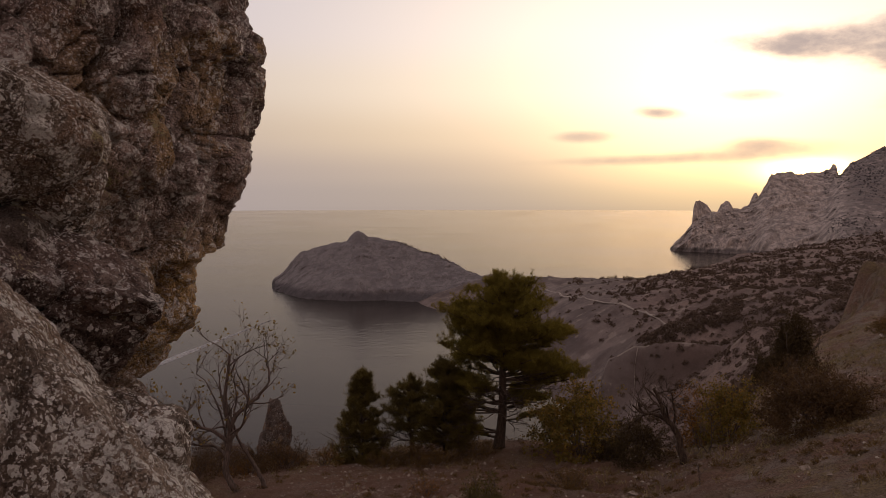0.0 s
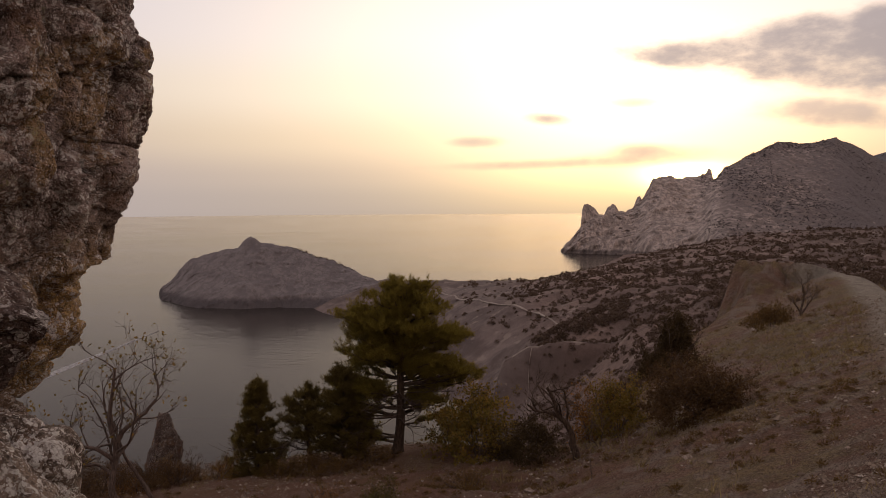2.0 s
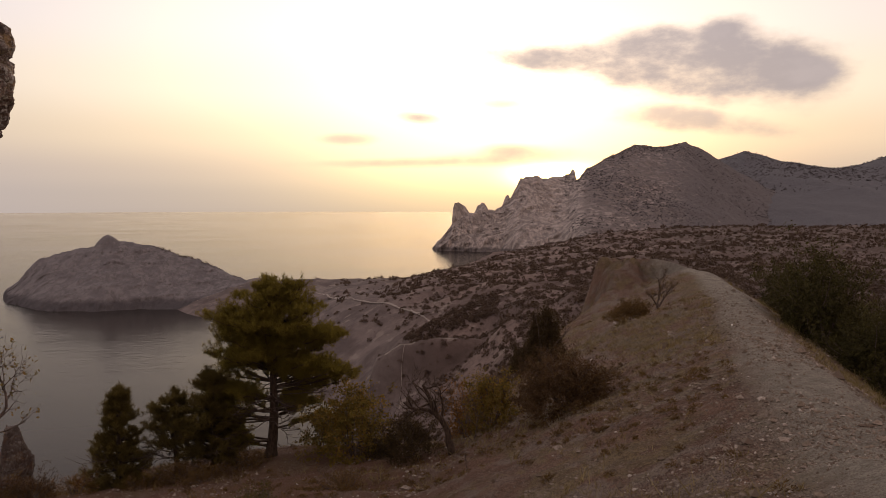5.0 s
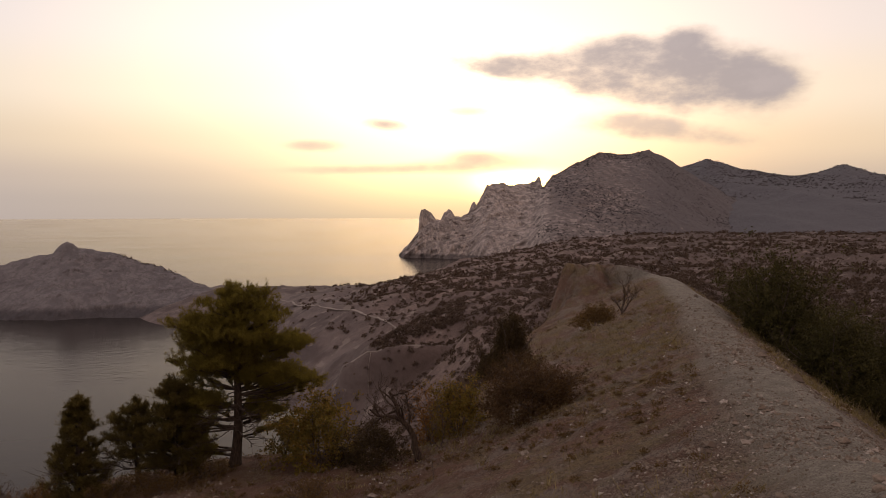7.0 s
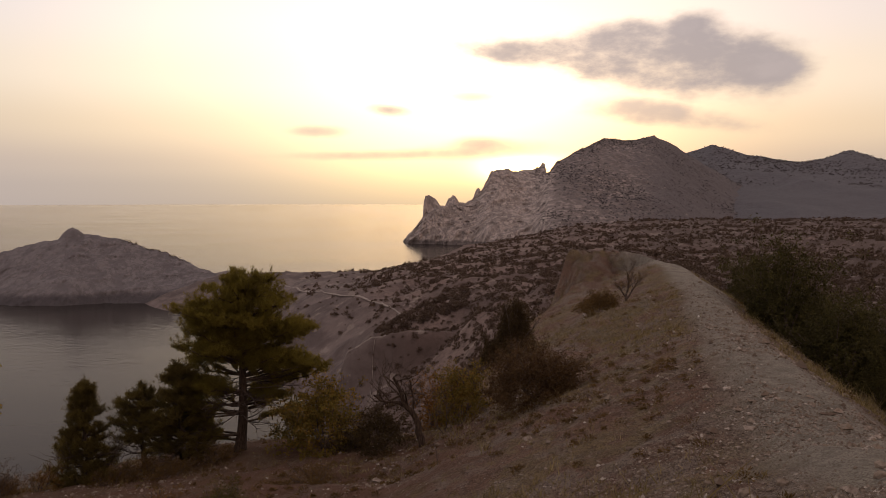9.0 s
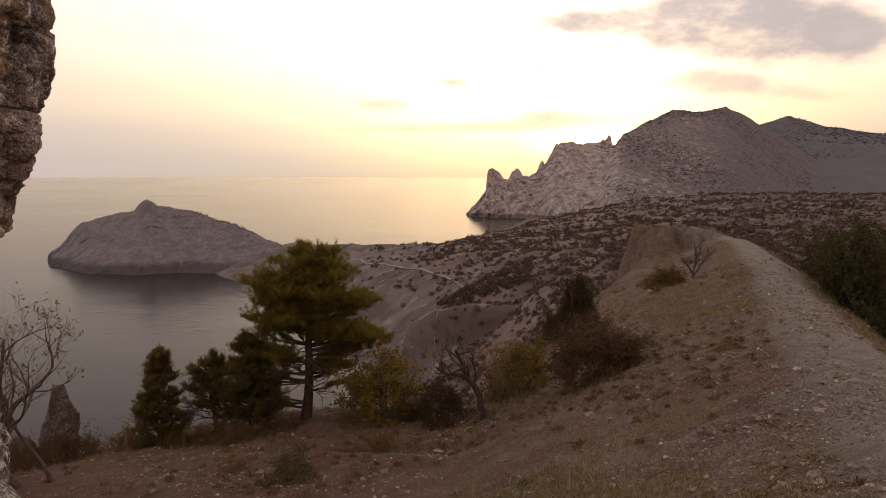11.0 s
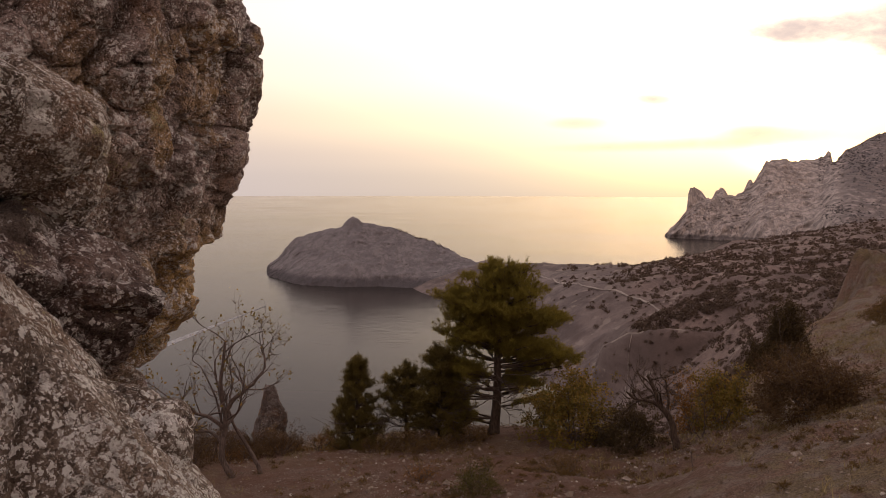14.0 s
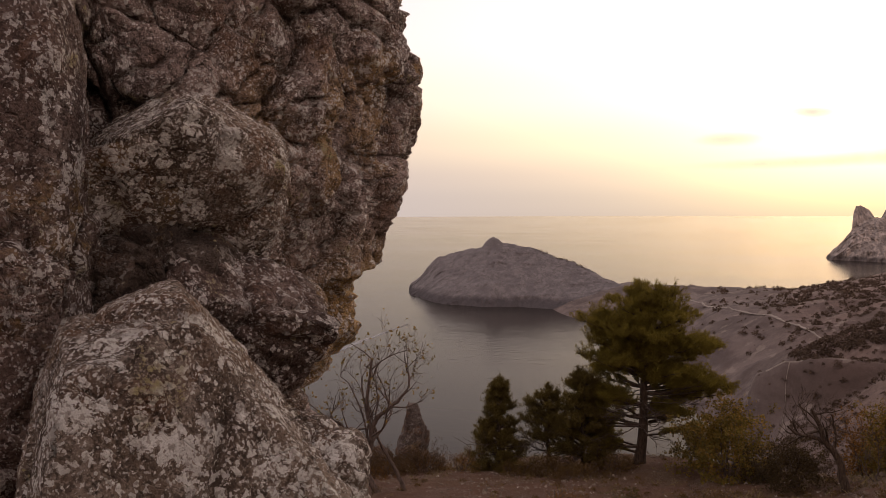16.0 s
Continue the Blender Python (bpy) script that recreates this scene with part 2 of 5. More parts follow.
def make_ground():
    m, g, shader, p = material("stony_soil", 0.95, 0.15)
    big, small, tiny = g.noise(p, 0.35, 6.0), g.noise(p, 3.0, 8.0, 0.7), g.noise(p, 26.0, 4.0, 0.62)
    soil = g.mix(g.span(big, 0.35, 0.65), (0.105, 0.052, 0.034), (0.186, 0.100, 0.065))
    soil = g.mix(g.span(small, 0.42, 0.7, 0.0, 0.65), soil, (0.215, 0.143, 0.106))
    scree = g.span(g.noise(p, 0.55, 7.0, 0.68), 0.47, 0.60)
    soil = g.mix(g.math("MULTIPLY", scree, 0.8), soil, (0.215, 0.178, 0.150))
    dry = g.mix(g.span(g.noise(p, 1.3, 5.0), 0.4, 0.6), (0.19, 0.146, 0.060), (0.115, 0.096, 0.042))
    soil = g.mix(g.math("MULTIPLY", g.span(g.noise(p, 0.30, 6.0, 0.72), 0.47, 0.56), 0.7), soil, dry)
    speck = g.noise(p, 55.0, 3.0, 0.6)
    soil = g.mix(g.span(tiny, 0.51, 0.58, 0.0, 0.8), soil, (0.046, 0.026, 0.019))
    soil = g.mix(g.span(speck, 0.55, 0.60, 0.0, 0.7), soil, (0.26, 0.185, 0.135))
    soil = g.mix(g.span(tiny, 0.43, 0.36, 0.0, 0.65), soil, (0.25, 0.195, 0.15))
    clods = g.noise(p, 7.0, 4.0, 0.6)
    soil = g.mix(g.span(clods, 0.53, 0.63, 0.0, 0.5), soil, (0.062, 0.037, 0.027))
    ragged = g.vmath("ADD", p, g.vmath("MULTIPLY", g.noise(p, 30.0, 3.0, 0.6, colour=True), (0.03, 0.03, 0.03)))
    grit = g.span(g.voronoi(ragged, 17.0), 0.26, 0.18)
    grit = g.math("MULTIPLY", grit, g.span(g.noise(p, 1.1, 3.0), 0.42, 0.58))
    chips = g.math("MULTIPLY", g.span(g.voronoi(ragged, 38.0), 0.27, 0.2), g.span(scree, 0.1, 0.6, 0.25, 0.9))
    grit = g.math("MAXIMUM", grit, chips)
    # soil tone turns darker and redder left of the crest
    soil = g.mix(g.math("MULTIPLY", read(g, "left_soil"), g.span(big, 0.2, 0.55, 0.35, 0.75)), soil, g.mix(small, (0.078, 0.038, 0.025), (0.190, 0.102, 0.066)))
    soil = g.mix(g.math("MULTIPLY", grit, 0.7), soil, (0.33, 0.275, 0.225))
    trodden = g.mix(g.span(g.noise(p, 2.2, 6.0, 0.7), 0.35, 0.65), (0.21, 0.185, 0.150), (0.33, 0.295, 0.24))
    trodden = g.mix(g.span(tiny, 0.45, 0.62, 0.0, 0.7), trodden, (0.11, 0.086, 0.066))
    trodden = g.mix(g.math("MULTIPLY", chips, 0.5), trodden, (0.40, 0.35, 0.29))
    soil = g.mix(g.math("MULTIPLY", read(g, "path"), g.span(small, 0.15, 0.42)), soil, trodden)
    # far slopes: bare grey-brown clay with gullies
    clay = g.mix(g.span(g.noise(p, 0.03, 7.0, 0.62, 0.4), 0.38, 0.62), (0.108, 0.076, 0.065), (0.215, 0.155, 0.132))
    clay = g.mix(g.span(g.noise(p, 0.35, 6.0, 0.7), 0.45, 0.7, 0.0, 0.6), clay, (0.072, 0.050, 0.042))
    marl = g.mix(g.span(g.noise(p, 0.05, 6.0, 0.65, 0.4), 0.38, 0.62), (0.088, 0.070, 0.066), (0.172, 0.138, 0.127))
    clay = g.mix(g.span(read(g, "green"), 0.1, 0.7, 0.15, 1.0), marl, clay)
    scrub = g.span(g.math("MULTIPLY_ADD", read(g, "green"), 0.07, g.noise(p, 0.11, 6.0, 0.7)), 0.46, 0.54)
    clay = g.mix(g.math("MULTIPLY", scrub, g.math("MULTIPLY_ADD", g.span(read(g, "green"), 0.8, 1.4), 0.5, 0.15)), clay, (0.082, 0.060, 0.050))
    bare = g.span(g.noise(p, 0.085, 5.0, 0.65), 0.585, 0.63)
    clay = g.mix(g.math("MULTIPLY", bare, 0.6), clay, (0.25, 0.205, 0.175))
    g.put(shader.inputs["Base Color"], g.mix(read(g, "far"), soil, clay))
    height = g.math("ADD", g.math("MULTIPLY", small, 0.5), g.math("MULTIPLY", tiny, 0.6))
    height = g.math("ADD", height, g.math("MULTIPLY_ADD", grit, 0.3, g.math("MULTIPLY", clods, 0.7)))
    relief(g, shader, height, 1.0, 0.16)
    return m


def make_cliff(name, grass, rock_dark, rock_pale, shrub, dots, dotted=1.0):
    """Far limestone slopes, streaked where steep, with scrub where the slope is gentle."""
    m, g, shader, p = material(name, 0.95, 0.1)
    tall = g.vmath("MULTIPLY", p, (1.0, 1.0, 0.12))
    strata = g.noise(tall, 0.08, 8.0, 0.68, 0.3)
    stone = g.mix(g.span(strata, 0.40, 0.58), rock_dark, rock_pale)
    stone = g.mix(g.math("MULTIPLY", g.span(g.noise(tall, 0.3, 6.0, 0.7), 0.46, 0.60), 0.6), stone, rock_dark)
    # dark streaks down the cliffs, colour standing in for shade in the flutes
    cleft_shade = g.math("ABSOLUTE", g.math("SUBTRACT", g.noise(tall, 0.075, 5.0, 0.6, 0.2), 0.5))
    stone = g.mix(g.span(cleft_shade, 0.035, 0.0, 0.0, 0.75), stone, shrub)
    fleck = g.span(g.noise(g.vmath("MULTIPLY", p, (1.0, 1.0, 2.2)), 0.07, 6.0, 0.7), 0.50, 0.58)
    fleck = g.math("MULTIPLY", fleck, g.span(g.noise(p, 0.007, 3.0, 0.55), 0.38, 0.58, 0.10, 0.6))
    soil = g.mix(fleck, grass, rock_pale)
    bands = g.noise(g.vmath("MULTIPLY", p, (0.3, 0.3, 2.6)), 0.035, 5.0, 0.6, 0.5)
    soil = g.mix(g.span(bands, 0.42, 0.62, 0.0, 0.15), soil, rock_dark)
    steep = read(g, "steep")
    colour = g.mix(g.span(steep, 0.15, 0.5), soil, stone)
    bush = g.math("ADD", g.voronoi(p, dots), g.math("MULTIPLY", g.math("SUBTRACT", g.noise(p, dots * 3, 4.0), 0.5), 0.5))
    much = g.span(g.noise(p, 0.008, 4.0, 0.6), 0.35, 0.6)
    bush = g.math("MULTIPLY", g.span(bush, 0.55, 0.40), g.math("MULTIPLY", g.math("MULTIPLY_ADD", much, 0.7, 0.3), dotted))
    bush = g.math("MULTIPLY", bush, g.math("SUBTRACT", 1.0, g.math("MULTIPLY", steep, 0.85)))
    colour = g.mix(bush, colour, shrub)
    # woods tone; on the mountain's right flank it also paints in shadow
    woods_shade = g.math("MULTIPLY", read(g, "green"), g.span(g.noise(p, dots * 0.8, 7.0, 0.72), 0.28, 0.44))
    colour = g.mix(woods_shade, colour, shrub)
    # dark band along the waterline: the cliff foot's shade and reflection, painted in
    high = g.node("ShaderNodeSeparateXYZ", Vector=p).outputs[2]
    foot_shade = g.span(g.math("MULTIPLY_ADD", g.noise(p, 0.06, 5.0, 0.6), 7.0, high), 13.0, 8.0, 0.0, 0.65)
    colour = g.mix(foot_shade, colour, (0.035, 0.031, 0.034))
    g.put(shader.inputs["Base Color"], colour)
    relief(g, shader, g.math("ADD", strata, g.math("MULTIPLY", g.noise(tall, 0.22, 6.0, 0.7), 0.45)), 0.75, 5.0)
    return m


def make_sea():
    m, g, shader, p = material("sea_water", 0.3, 0.0)
    g.put(shader.inputs["Base Color"], g.mix(g.span(g.noise(p, 0.004, 4.0), 0.4, 0.6), (0.031, 0.027, 0.026), (0.042, 0.036, 0.034)))
    swell = g.noise(g.vmath("MULTIPLY", p, (0.7, 1.3, 1.0)), 0.16, 3.0, 0.5, 0.4)
    chop = g.noise(g.vmath("MULTIPLY", p, (0.6, 1.5, 1.0)), 0.65, 2.0, 0.5, 0.3)
    swell = g.math("MULTIPLY_ADD", chop, 0.28, swell)
    calm = g.noise(g.vmath("MULTIPLY", p, (0.5, 1.4, 1.0)), 0.006, 5.0, 0.6, 0.8)
    bump = g.node("ShaderNodeBump", Strength=0.22, Distance=1.0, Height=g.math("ADD", swell, g.math("MULTIPLY", calm, 2.5)))
    gloss = g.node("ShaderNodeBsdfGlossy", Color=(0.93, 0.89, 0.84, 1.0), Roughness=g.span(calm, 0.35, 0.65, 0.10, 0.19), Normal=bump.outputs[0])
    mirror = g.node("ShaderNodeFresnel", IOR=1.33)
    both = g.node("ShaderNodeMixShader", Fac=g.math("MULTIPLY", g.math("POWER", mirror.outputs[0], 1.3), 0.80))
    g.put(both.inputs[1], shader.outputs[0])
    g.put(both.inputs[2], gloss.outputs[0])
    g.put(m.node_tree.nodes["Material Output"].inputs[0], both.outputs[0])
    return m


def make_leaf(name, tones, through_light=0.25):
    m, g, shader, p = material(name, 0.75, 0.1)
    shade = g.tree.nodes.new("ShaderNodeNewGeometry").outputs["Random Per Island"]
    colour = g.ramp(shade, [(i / max(1, len(tones) - 1), c) for i, c in enumerate(tones)])
    colour = g.mix(g.span(g.noise(p, 1.2, 3.0), 0.35, 0.65, 0.0, 0.5), colour, tones[0])
    g.put(shader.inputs["Base Color"], colour)
    lit = g.node("ShaderNodeBsdfTranslucent", Color=colour)
    both = g.node("ShaderNodeMixShader", Fac=through_light)
    g.put(both.inputs[1], shader.outputs[0])
    g.put(both.inputs[2], lit.outputs[0])
    g.put(m.node_tree.nodes["Material Output"].inputs[0], both.outputs[0])
    return m


def make_bark(name, dark, pale):
    m, g, shader, p = material(name, 0.95, 0.15)
    long = g.noise(g.vmath("MULTIPLY", p, (1.0, 1.0, 0.2)), 22.0, 6.0, 0.65)
    g.put(shader.inputs["Base Color"], g.mix(g.span(long, 0.35, 0.65), dark, pale))
    relief(g, shader, long, 0.8, 0.03)
    return m


GROUND = make_ground()
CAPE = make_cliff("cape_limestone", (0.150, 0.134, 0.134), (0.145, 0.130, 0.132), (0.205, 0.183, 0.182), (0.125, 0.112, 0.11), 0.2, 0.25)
# pale limestone and scrub, part of the paleness painted in for haze
MOUNTAIN = make_cliff("mountain_limestone", (0.165, 0.139, 0.131), (0.235, 0.198, 0.178), (0.45, 0.38, 0.34), (0.125, 0.110, 0.110), 0.085, 0.7)
# hill tones lightened and tilted to blue, air haze put into the colour
HAZY_HILLS = make_cliff("hazy_wooded_hills", (0.128, 0.120, 0.126), (0.135, 0.125, 0.13), (0.165, 0.152, 0.155), (0.116, 0.110, 0.117), 0.04)
SEA = make_sea()
NEEDLES = make_leaf("pine_needles", [(0.145, 0.112, 0.024), (0.20, 0.153, 0.030), (0.255, 0.198, 0.038)], 0.6)
YOUNG_NEEDLES = make_leaf("young_pine_needles", [(0.095, 0.070, 0.022), (0.135, 0.100, 0.028), (0.175, 0.130, 0.034)], 0.5)
JUNIPER = make_leaf("juniper_scales", [(0.044, 0.030, 0.016), (0.074, 0.050, 0.022), (0.105, 0.072, 0.030)])
OAK = make_leaf("autumn_leaves", [(0.105, 0.082, 0.022), (0.20, 0.142, 0.030), (0.29, 0.165, 0.036), (0.165, 0.12, 0.028)], 0.35)
RUSSET = make_leaf("russet_leaves", [(0.13, 0.062, 0.02), (0.26, 0.125, 0.032), (0.18, 0.09, 0.026)], 0.35)
OLIVE = make_leaf("olive_scrub_leaves", [(0.078, 0.048, 0.022), (0.145, 0.088, 0.030), (0.20, 0.118, 0.040)])
GREEN = make_leaf("green_shrub_leaves", [(0.062, 0.055, 0.018), (0.11, 0.092, 0.026), (0.16, 0.128, 0.036)])
STRAW = make_leaf("dry_grass", [(0.13, 0.095, 0.04), (0.26, 0.195, 0.085), (0.36, 0.28, 0.14), (0.14, 0.115, 0.045)], 0.3)
WOOD_GREEN = make_leaf("dark_juniper_leaves", [(0.040, 0.034, 0.014), (0.072, 0.062, 0.022), (0.108, 0.092, 0.030)], 0.3)
THICKET = make_leaf("thicket_leaves", [(0.062, 0.037, 0.021), (0.108, 0.064, 0.029), (0.150, 0.088, 0.036)])
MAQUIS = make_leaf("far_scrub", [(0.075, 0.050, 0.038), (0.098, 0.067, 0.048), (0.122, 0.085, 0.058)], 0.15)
# distant foliage paler than near scrub, haze mixed into its tones
HAZY_WOODS = make_leaf("hazy_woods", [(0.104, 0.094, 0.094), (0.122, 0.110, 0.111), (0.14, 0.125, 0.124)], 0.1)
PINE_BARK = make_bark("pine_bark", (0.035, 0.024, 0.018), (0.10, 0.07, 0.05))
GREY_BARK = make_bark("grey_bark", (0.058, 0.042, 0.035), (0.155, 0.115, 0.095))


m, g, shader, p = material("white_limestone", 0.85, 0.3)
g.put(shader.inputs["Base Color"], g.mix(g.span(g.noise(p, 12.0, 5.0), 0.4, 0.7), (0.80, 0.77, 0.72), (0.58, 0.54, 0.48)))
WHITE = m


# ---- noise on arrays of places ----
def lattice(ix, iy, iz, seed):
    h = (ix * 374761393 + iy * 668265263 + iz * 2147483647 + seed * 974634777) & 0xFFFFFFFF
    h = ((h ^ (h >> 13)) * 1274126177) & 0xFFFFFFFF
    h = ((h ^ (h >> 16)) * 2246822519) & 0xFFFFFFFF
    return ((h ^ (h >> 15)) & 0xFFFFFF) / float(0xFFFFFF)


def value_noise(p, seed=0):
    """Smooth noise from -1 to 1 at places p (n, 3)."""
    cell = np.floor(p).astype(np.int64)
    f = p - cell
    f = f * f * f * (f * (f * 6 - 15) + 10)
    total = 0.0
    for dx in (0, 1):
        wx = f[:, 0] if dx else 1 - f[:, 0]
        for dy in (0, 1):
            wy = wx * (f[:, 1] if dy else 1 - f[:, 1])
            for dz in (0, 1):
                w = wy * (f[:, 2] if dz else 1 - f[:, 2])
                total = total + w * lattice(cell[:, 0] + dx, cell[:, 1] + dy, cell[:, 2] + dz, seed)
    return total * 2 - 1


def fbm(p, octaves=4, seed=0, gain=0.5, ridged=False):
    total, size, norm = 0.0, 1.0, 0.0
    for i in range(octaves):
        n = value_noise(p * 2.03 ** i + 17.3 * i, seed + i)
        total = total + size * ((1 - 2 * np.abs(n)) if ridged else n)
        norm += size
        size *= gain
    return total / norm


def cells(p, seed=0):
    """Nearest and second nearest distance to scattered seeds, a random number of the nearest's cell, and the way from it."""
    cell = np.floor(p).astype(np.int64)
    f1 = np.full(len(p), 9.0)
    f2 = np.full(len(p), 9.0)
    tag = np.zeros(len(p))
    rel = np.zeros((len(p), 3))
    for dx in (-1, 0, 1):
        for dy in (-1, 0, 1):
            for dz in (-1, 0, 1):
                c = cell + (dx, dy, dz)
                seedp = np.stack([c[:, k] + lattice(c[:, 0], c[:, 1], c[:, 2], seed + 5 * k) for k in range(3)], 1)
                d = np.linalg.norm(seedp - p, axis=1)
                near = d < f1
                f2 = np.where(near, f1, np.minimum(f2, d))
                tag = np.where(near, lattice(c[:, 0], c[:, 1], c[:, 2], seed + 31), tag)
                rel = np.where(near[:, None], p - seedp, rel)
                f1 = np.where(near, d, f1)
    return f1, f2, tag, rel


def smooth(x, lo, hi):
    t = np.clip((x - lo) / (hi - lo), 0, 1)
    return t * t * (3 - 2 * t)


def mesh_of(name, verts, faces, mat, soft=True, marks=()):
    """One mesh from arrays. marks: (name, values) for each vertex."""
    me = bpy.data.meshes.new(name)
    verts, faces = np.asarray(verts, np.float32), np.asarray(faces, np.int32)
    n, k = faces.shape
    me.vertices.add(len(verts))
    me.vertices.foreach_set("co", verts.ravel())
    me.loops.add(n * k)
    me.loops.foreach_set("vertex_index", faces.ravel())
    me.polygons.add(n)
    me.polygons.foreach_set("loop_start", np.arange(0, n * k, k, dtype=np.int32))
    me.polygons.foreach_set("use_smooth", np.full(n, soft))
    for key, values in marks:
        me.attributes.new(key, "FLOAT", "POINT").data.foreach_set("value", np.asarray(values, np.float32))
    me.materials.append(mat)
    me.update(calc_edges=True)
    return me


def net(rows, cols, closed=False):
    """Quads of a net of rows by cols vertices; closed: the last column meets the first."""
    r, c = np.meshgrid(np.arange(rows - 1), np.arange(cols if closed else cols - 1), indexing="ij")
    r, c = r.ravel(), c.ravel()
    d = (c + 1) % cols
    return np.stack([r * cols + c, r * cols + d, (r + 1) * cols + d, (r + 1) * cols + c], 1)


# ---- the land ----
AWAY = [40, 60, 120, 200, 260, 300, 350, 450, 600, 750, 900, 1200, 1800, 4900]
PROFILES = {
    -180: [100, 102, 108, 116, 122, 126, 130, 140, 150, 160, 170, 180, 200, 200],
    -110: [90, 86, 80, 74, 66, 60, 52, 36, 10, 0, -6, -6, -6, -6],
    -60: [40, 6, -6, -6, -6, -6, -6, -6, -6, -6, -6, -6, -6, -6],
    -4: [20, -6, -6, -6, -6, -6, -6, -6, -6, -6, -6, -6, -6, -6],
    2: [30, 6, -6, -6, -6, -6, -6, -6, -5, 20, -6, -6, -6, -6],
    6: [40, 20, -2, -6, -6, -6, -6, -6, 16, 19, -6, -6, -6, -6],
    10: [60, 42, 10, -4, -6, -6, -3, 30, 27, 17, -6, -6, -6, -6],
    14: [75, 64, 40, 26, 22, 30, 31, 37, 30, 17, -5, -6, -6, -6],
    18: [82, 74, 52, 36, 30, 38, 42, 44, 36, 26, 4, -6, -6, -6],
    24: [88, 84, 74, 64, 58, 55, 52, 47, 42, 38, 34, 12, -4, -6],
    30: [90, 86, 78, 68, 63, 60, 57, 54, 52, 50, 48, 44, 20, 0],
    38: [88, 82, 73, 64, 60, 58, 56, 54, 53, 53, 54, 54, 30, 0],
    46: [86, 76, 66, 60, 58, 56, 55, 54, 54, 56, 57, 56, 30, 0],
    60: [90, 84, 76, 70, 66, 64, 62, 60, 60, 62, 66, 68, 50, 30],
    110: [98, 98, 100, 104, 106, 108, 110, 114, 120, 130, 140, 150, 160, 160],
    180: [100, 102, 108, 116, 122, 126, 130, 140, 150, 160, 170, 180, 200, 200],
}


def broad_table():
    """The broad land, softened, over bearing (1 degree) and the logarithm of distance."""
    turns = np.arange(-180, 181, 1.0)
    logs = np.linspace(math.log(40), math.log(4900), 240)
    keys = sorted(PROFILES)
    by_key = np.array([np.interp(logs, np.log(AWAY), PROFILES[k]) for k in keys])
    table = np.array([np.interp(turns, keys, by_key[:, j]) for j in range(len(logs))]).T
    for _ in range(3):
        table = (np.roll(table, 1, 0) + 2 * table + np.roll(table, -1, 0)) / 4
    for _ in range(10):
        wide = np.pad(table, ((0, 0), (1, 1)), "edge")
        table = (wide[:, :-2] + 2 * table + wide[:, 2:]) / 4
    return logs, table


LOGS, TABLE = broad_table()
CREST_FROM, CREST_ALONG = np.array((11.6, 9.5)), np.array((0.536, 0.844))
CREST_LEFT = np.array((-0.844, 0.536))


def ridge_frame(x, y):
    """Metres left of the path's crest, and metres along it."""
    dx, dy = x - CREST_FROM[0], y - CREST_FROM[1]
    u, s = dx * CREST_LEFT[0] + dy * CREST_LEFT[1], dx * CREST_ALONG[0] + dy * CREST_ALONG[1]
    return u - np.interp(s, [-10, 15, 30, 40, 48, 58, 70], [0.5, 0.5, 0.25, 0.1, 0.6, 4.0, 6.0]), s


def ridge_height(x, y):
    """The spur that the walker stands on: a trodden crest, a stony slope on its left, a steep wooded one on its right."""
    u, s = ridge_frame(x, y)
    crest = np.interp(s, [-60, -30, -14, -9, -4, 0, 15, 30, 44, 50, 58, 66, 80, 120, 180, 260], [14, 4, 0.1, -1.6, -3.6, -4.45, -5.03, -5.28, -5.7, -5.8, -5.6, -6.0, -11, -34, -75, -140])
    knoll = smooth(s, 47, 54) * (1 - smooth(s, 66, 74))
    v = np.maximum(u - 0.9, 0)
    left = np.where(v < 10, 0.42 * v, 4.2 + np.interp(s, [-6, 3, 14], [0.06, 0.09, 0.21]) * (v - 10))
    left = left * (1 - knoll) + knoll * 0.03 * v
    brink = np.interp(s, [-60, -20, 0, 8, 14, 20, 28, 36, 45, 52, 66], [60, 60, 60, 50, 40, 30, 15.5, 12.5, 10, 5.5, 3.8])
    over = np.maximum(u - brink, 0)
    flat = np.stack([x, y, np.zeros_like(x)], 1)
    over = np.maximum(over + 0.9 * fbm(flat / 2.6, 4, 43, 0.55, True) * knoll, 0)
    left = left + over * np.interp(s, [0, 40, 48, 60], [1.3, 0.9, 2.6, 3.0])
    # the hollow beyond the trees, where the slope breaks off towards the sea
    rim = np.interp(u, [8, 11, 19, 25, 28, 34, 40, 60], [16, 14.0, 15.6, 15.0, 13.5, 11.0, 6.0, -18])
    past = np.minimum(np.maximum(s - rim, 0), np.maximum(u - 10.6, 0) * 1.6)
    left = left + past * 1.25
    r = np.maximum(-u - 0.5, 0)
    right = 0.62 * r + 0.010 * r * r
    return EYE + crest - np.where(u > 0, left, right)


def broad_height(x, y):
    d = np.hypot(x, y)
    turn = np.degrees(np.arctan2(x, y))
    i = np.clip((np.log(np.maximum(d, 40)) - LOGS[0]) / (LOGS[1] - LOGS[0]), 0, len(LOGS) - 1.001)
    j = np.clip(turn + 180, 0, 359.999)
    i0, j0 = i.astype(int), j.astype(int)
    a, b = i - i0, j - j0
    return (TABLE[j0, i0] * (1 - a) * (1 - b) + TABLE[j0, i0 + 1] * a * (1 - b) + TABLE[j0 + 1, i0] * (1 - a) * b + TABLE[j0 + 1, i0 + 1] * a * b)


def polar(turn, d):
    """East and north of a place by its bearing and distance."""
    return d * math.sin(radians(turn)), d * math.cos(radians(turn))


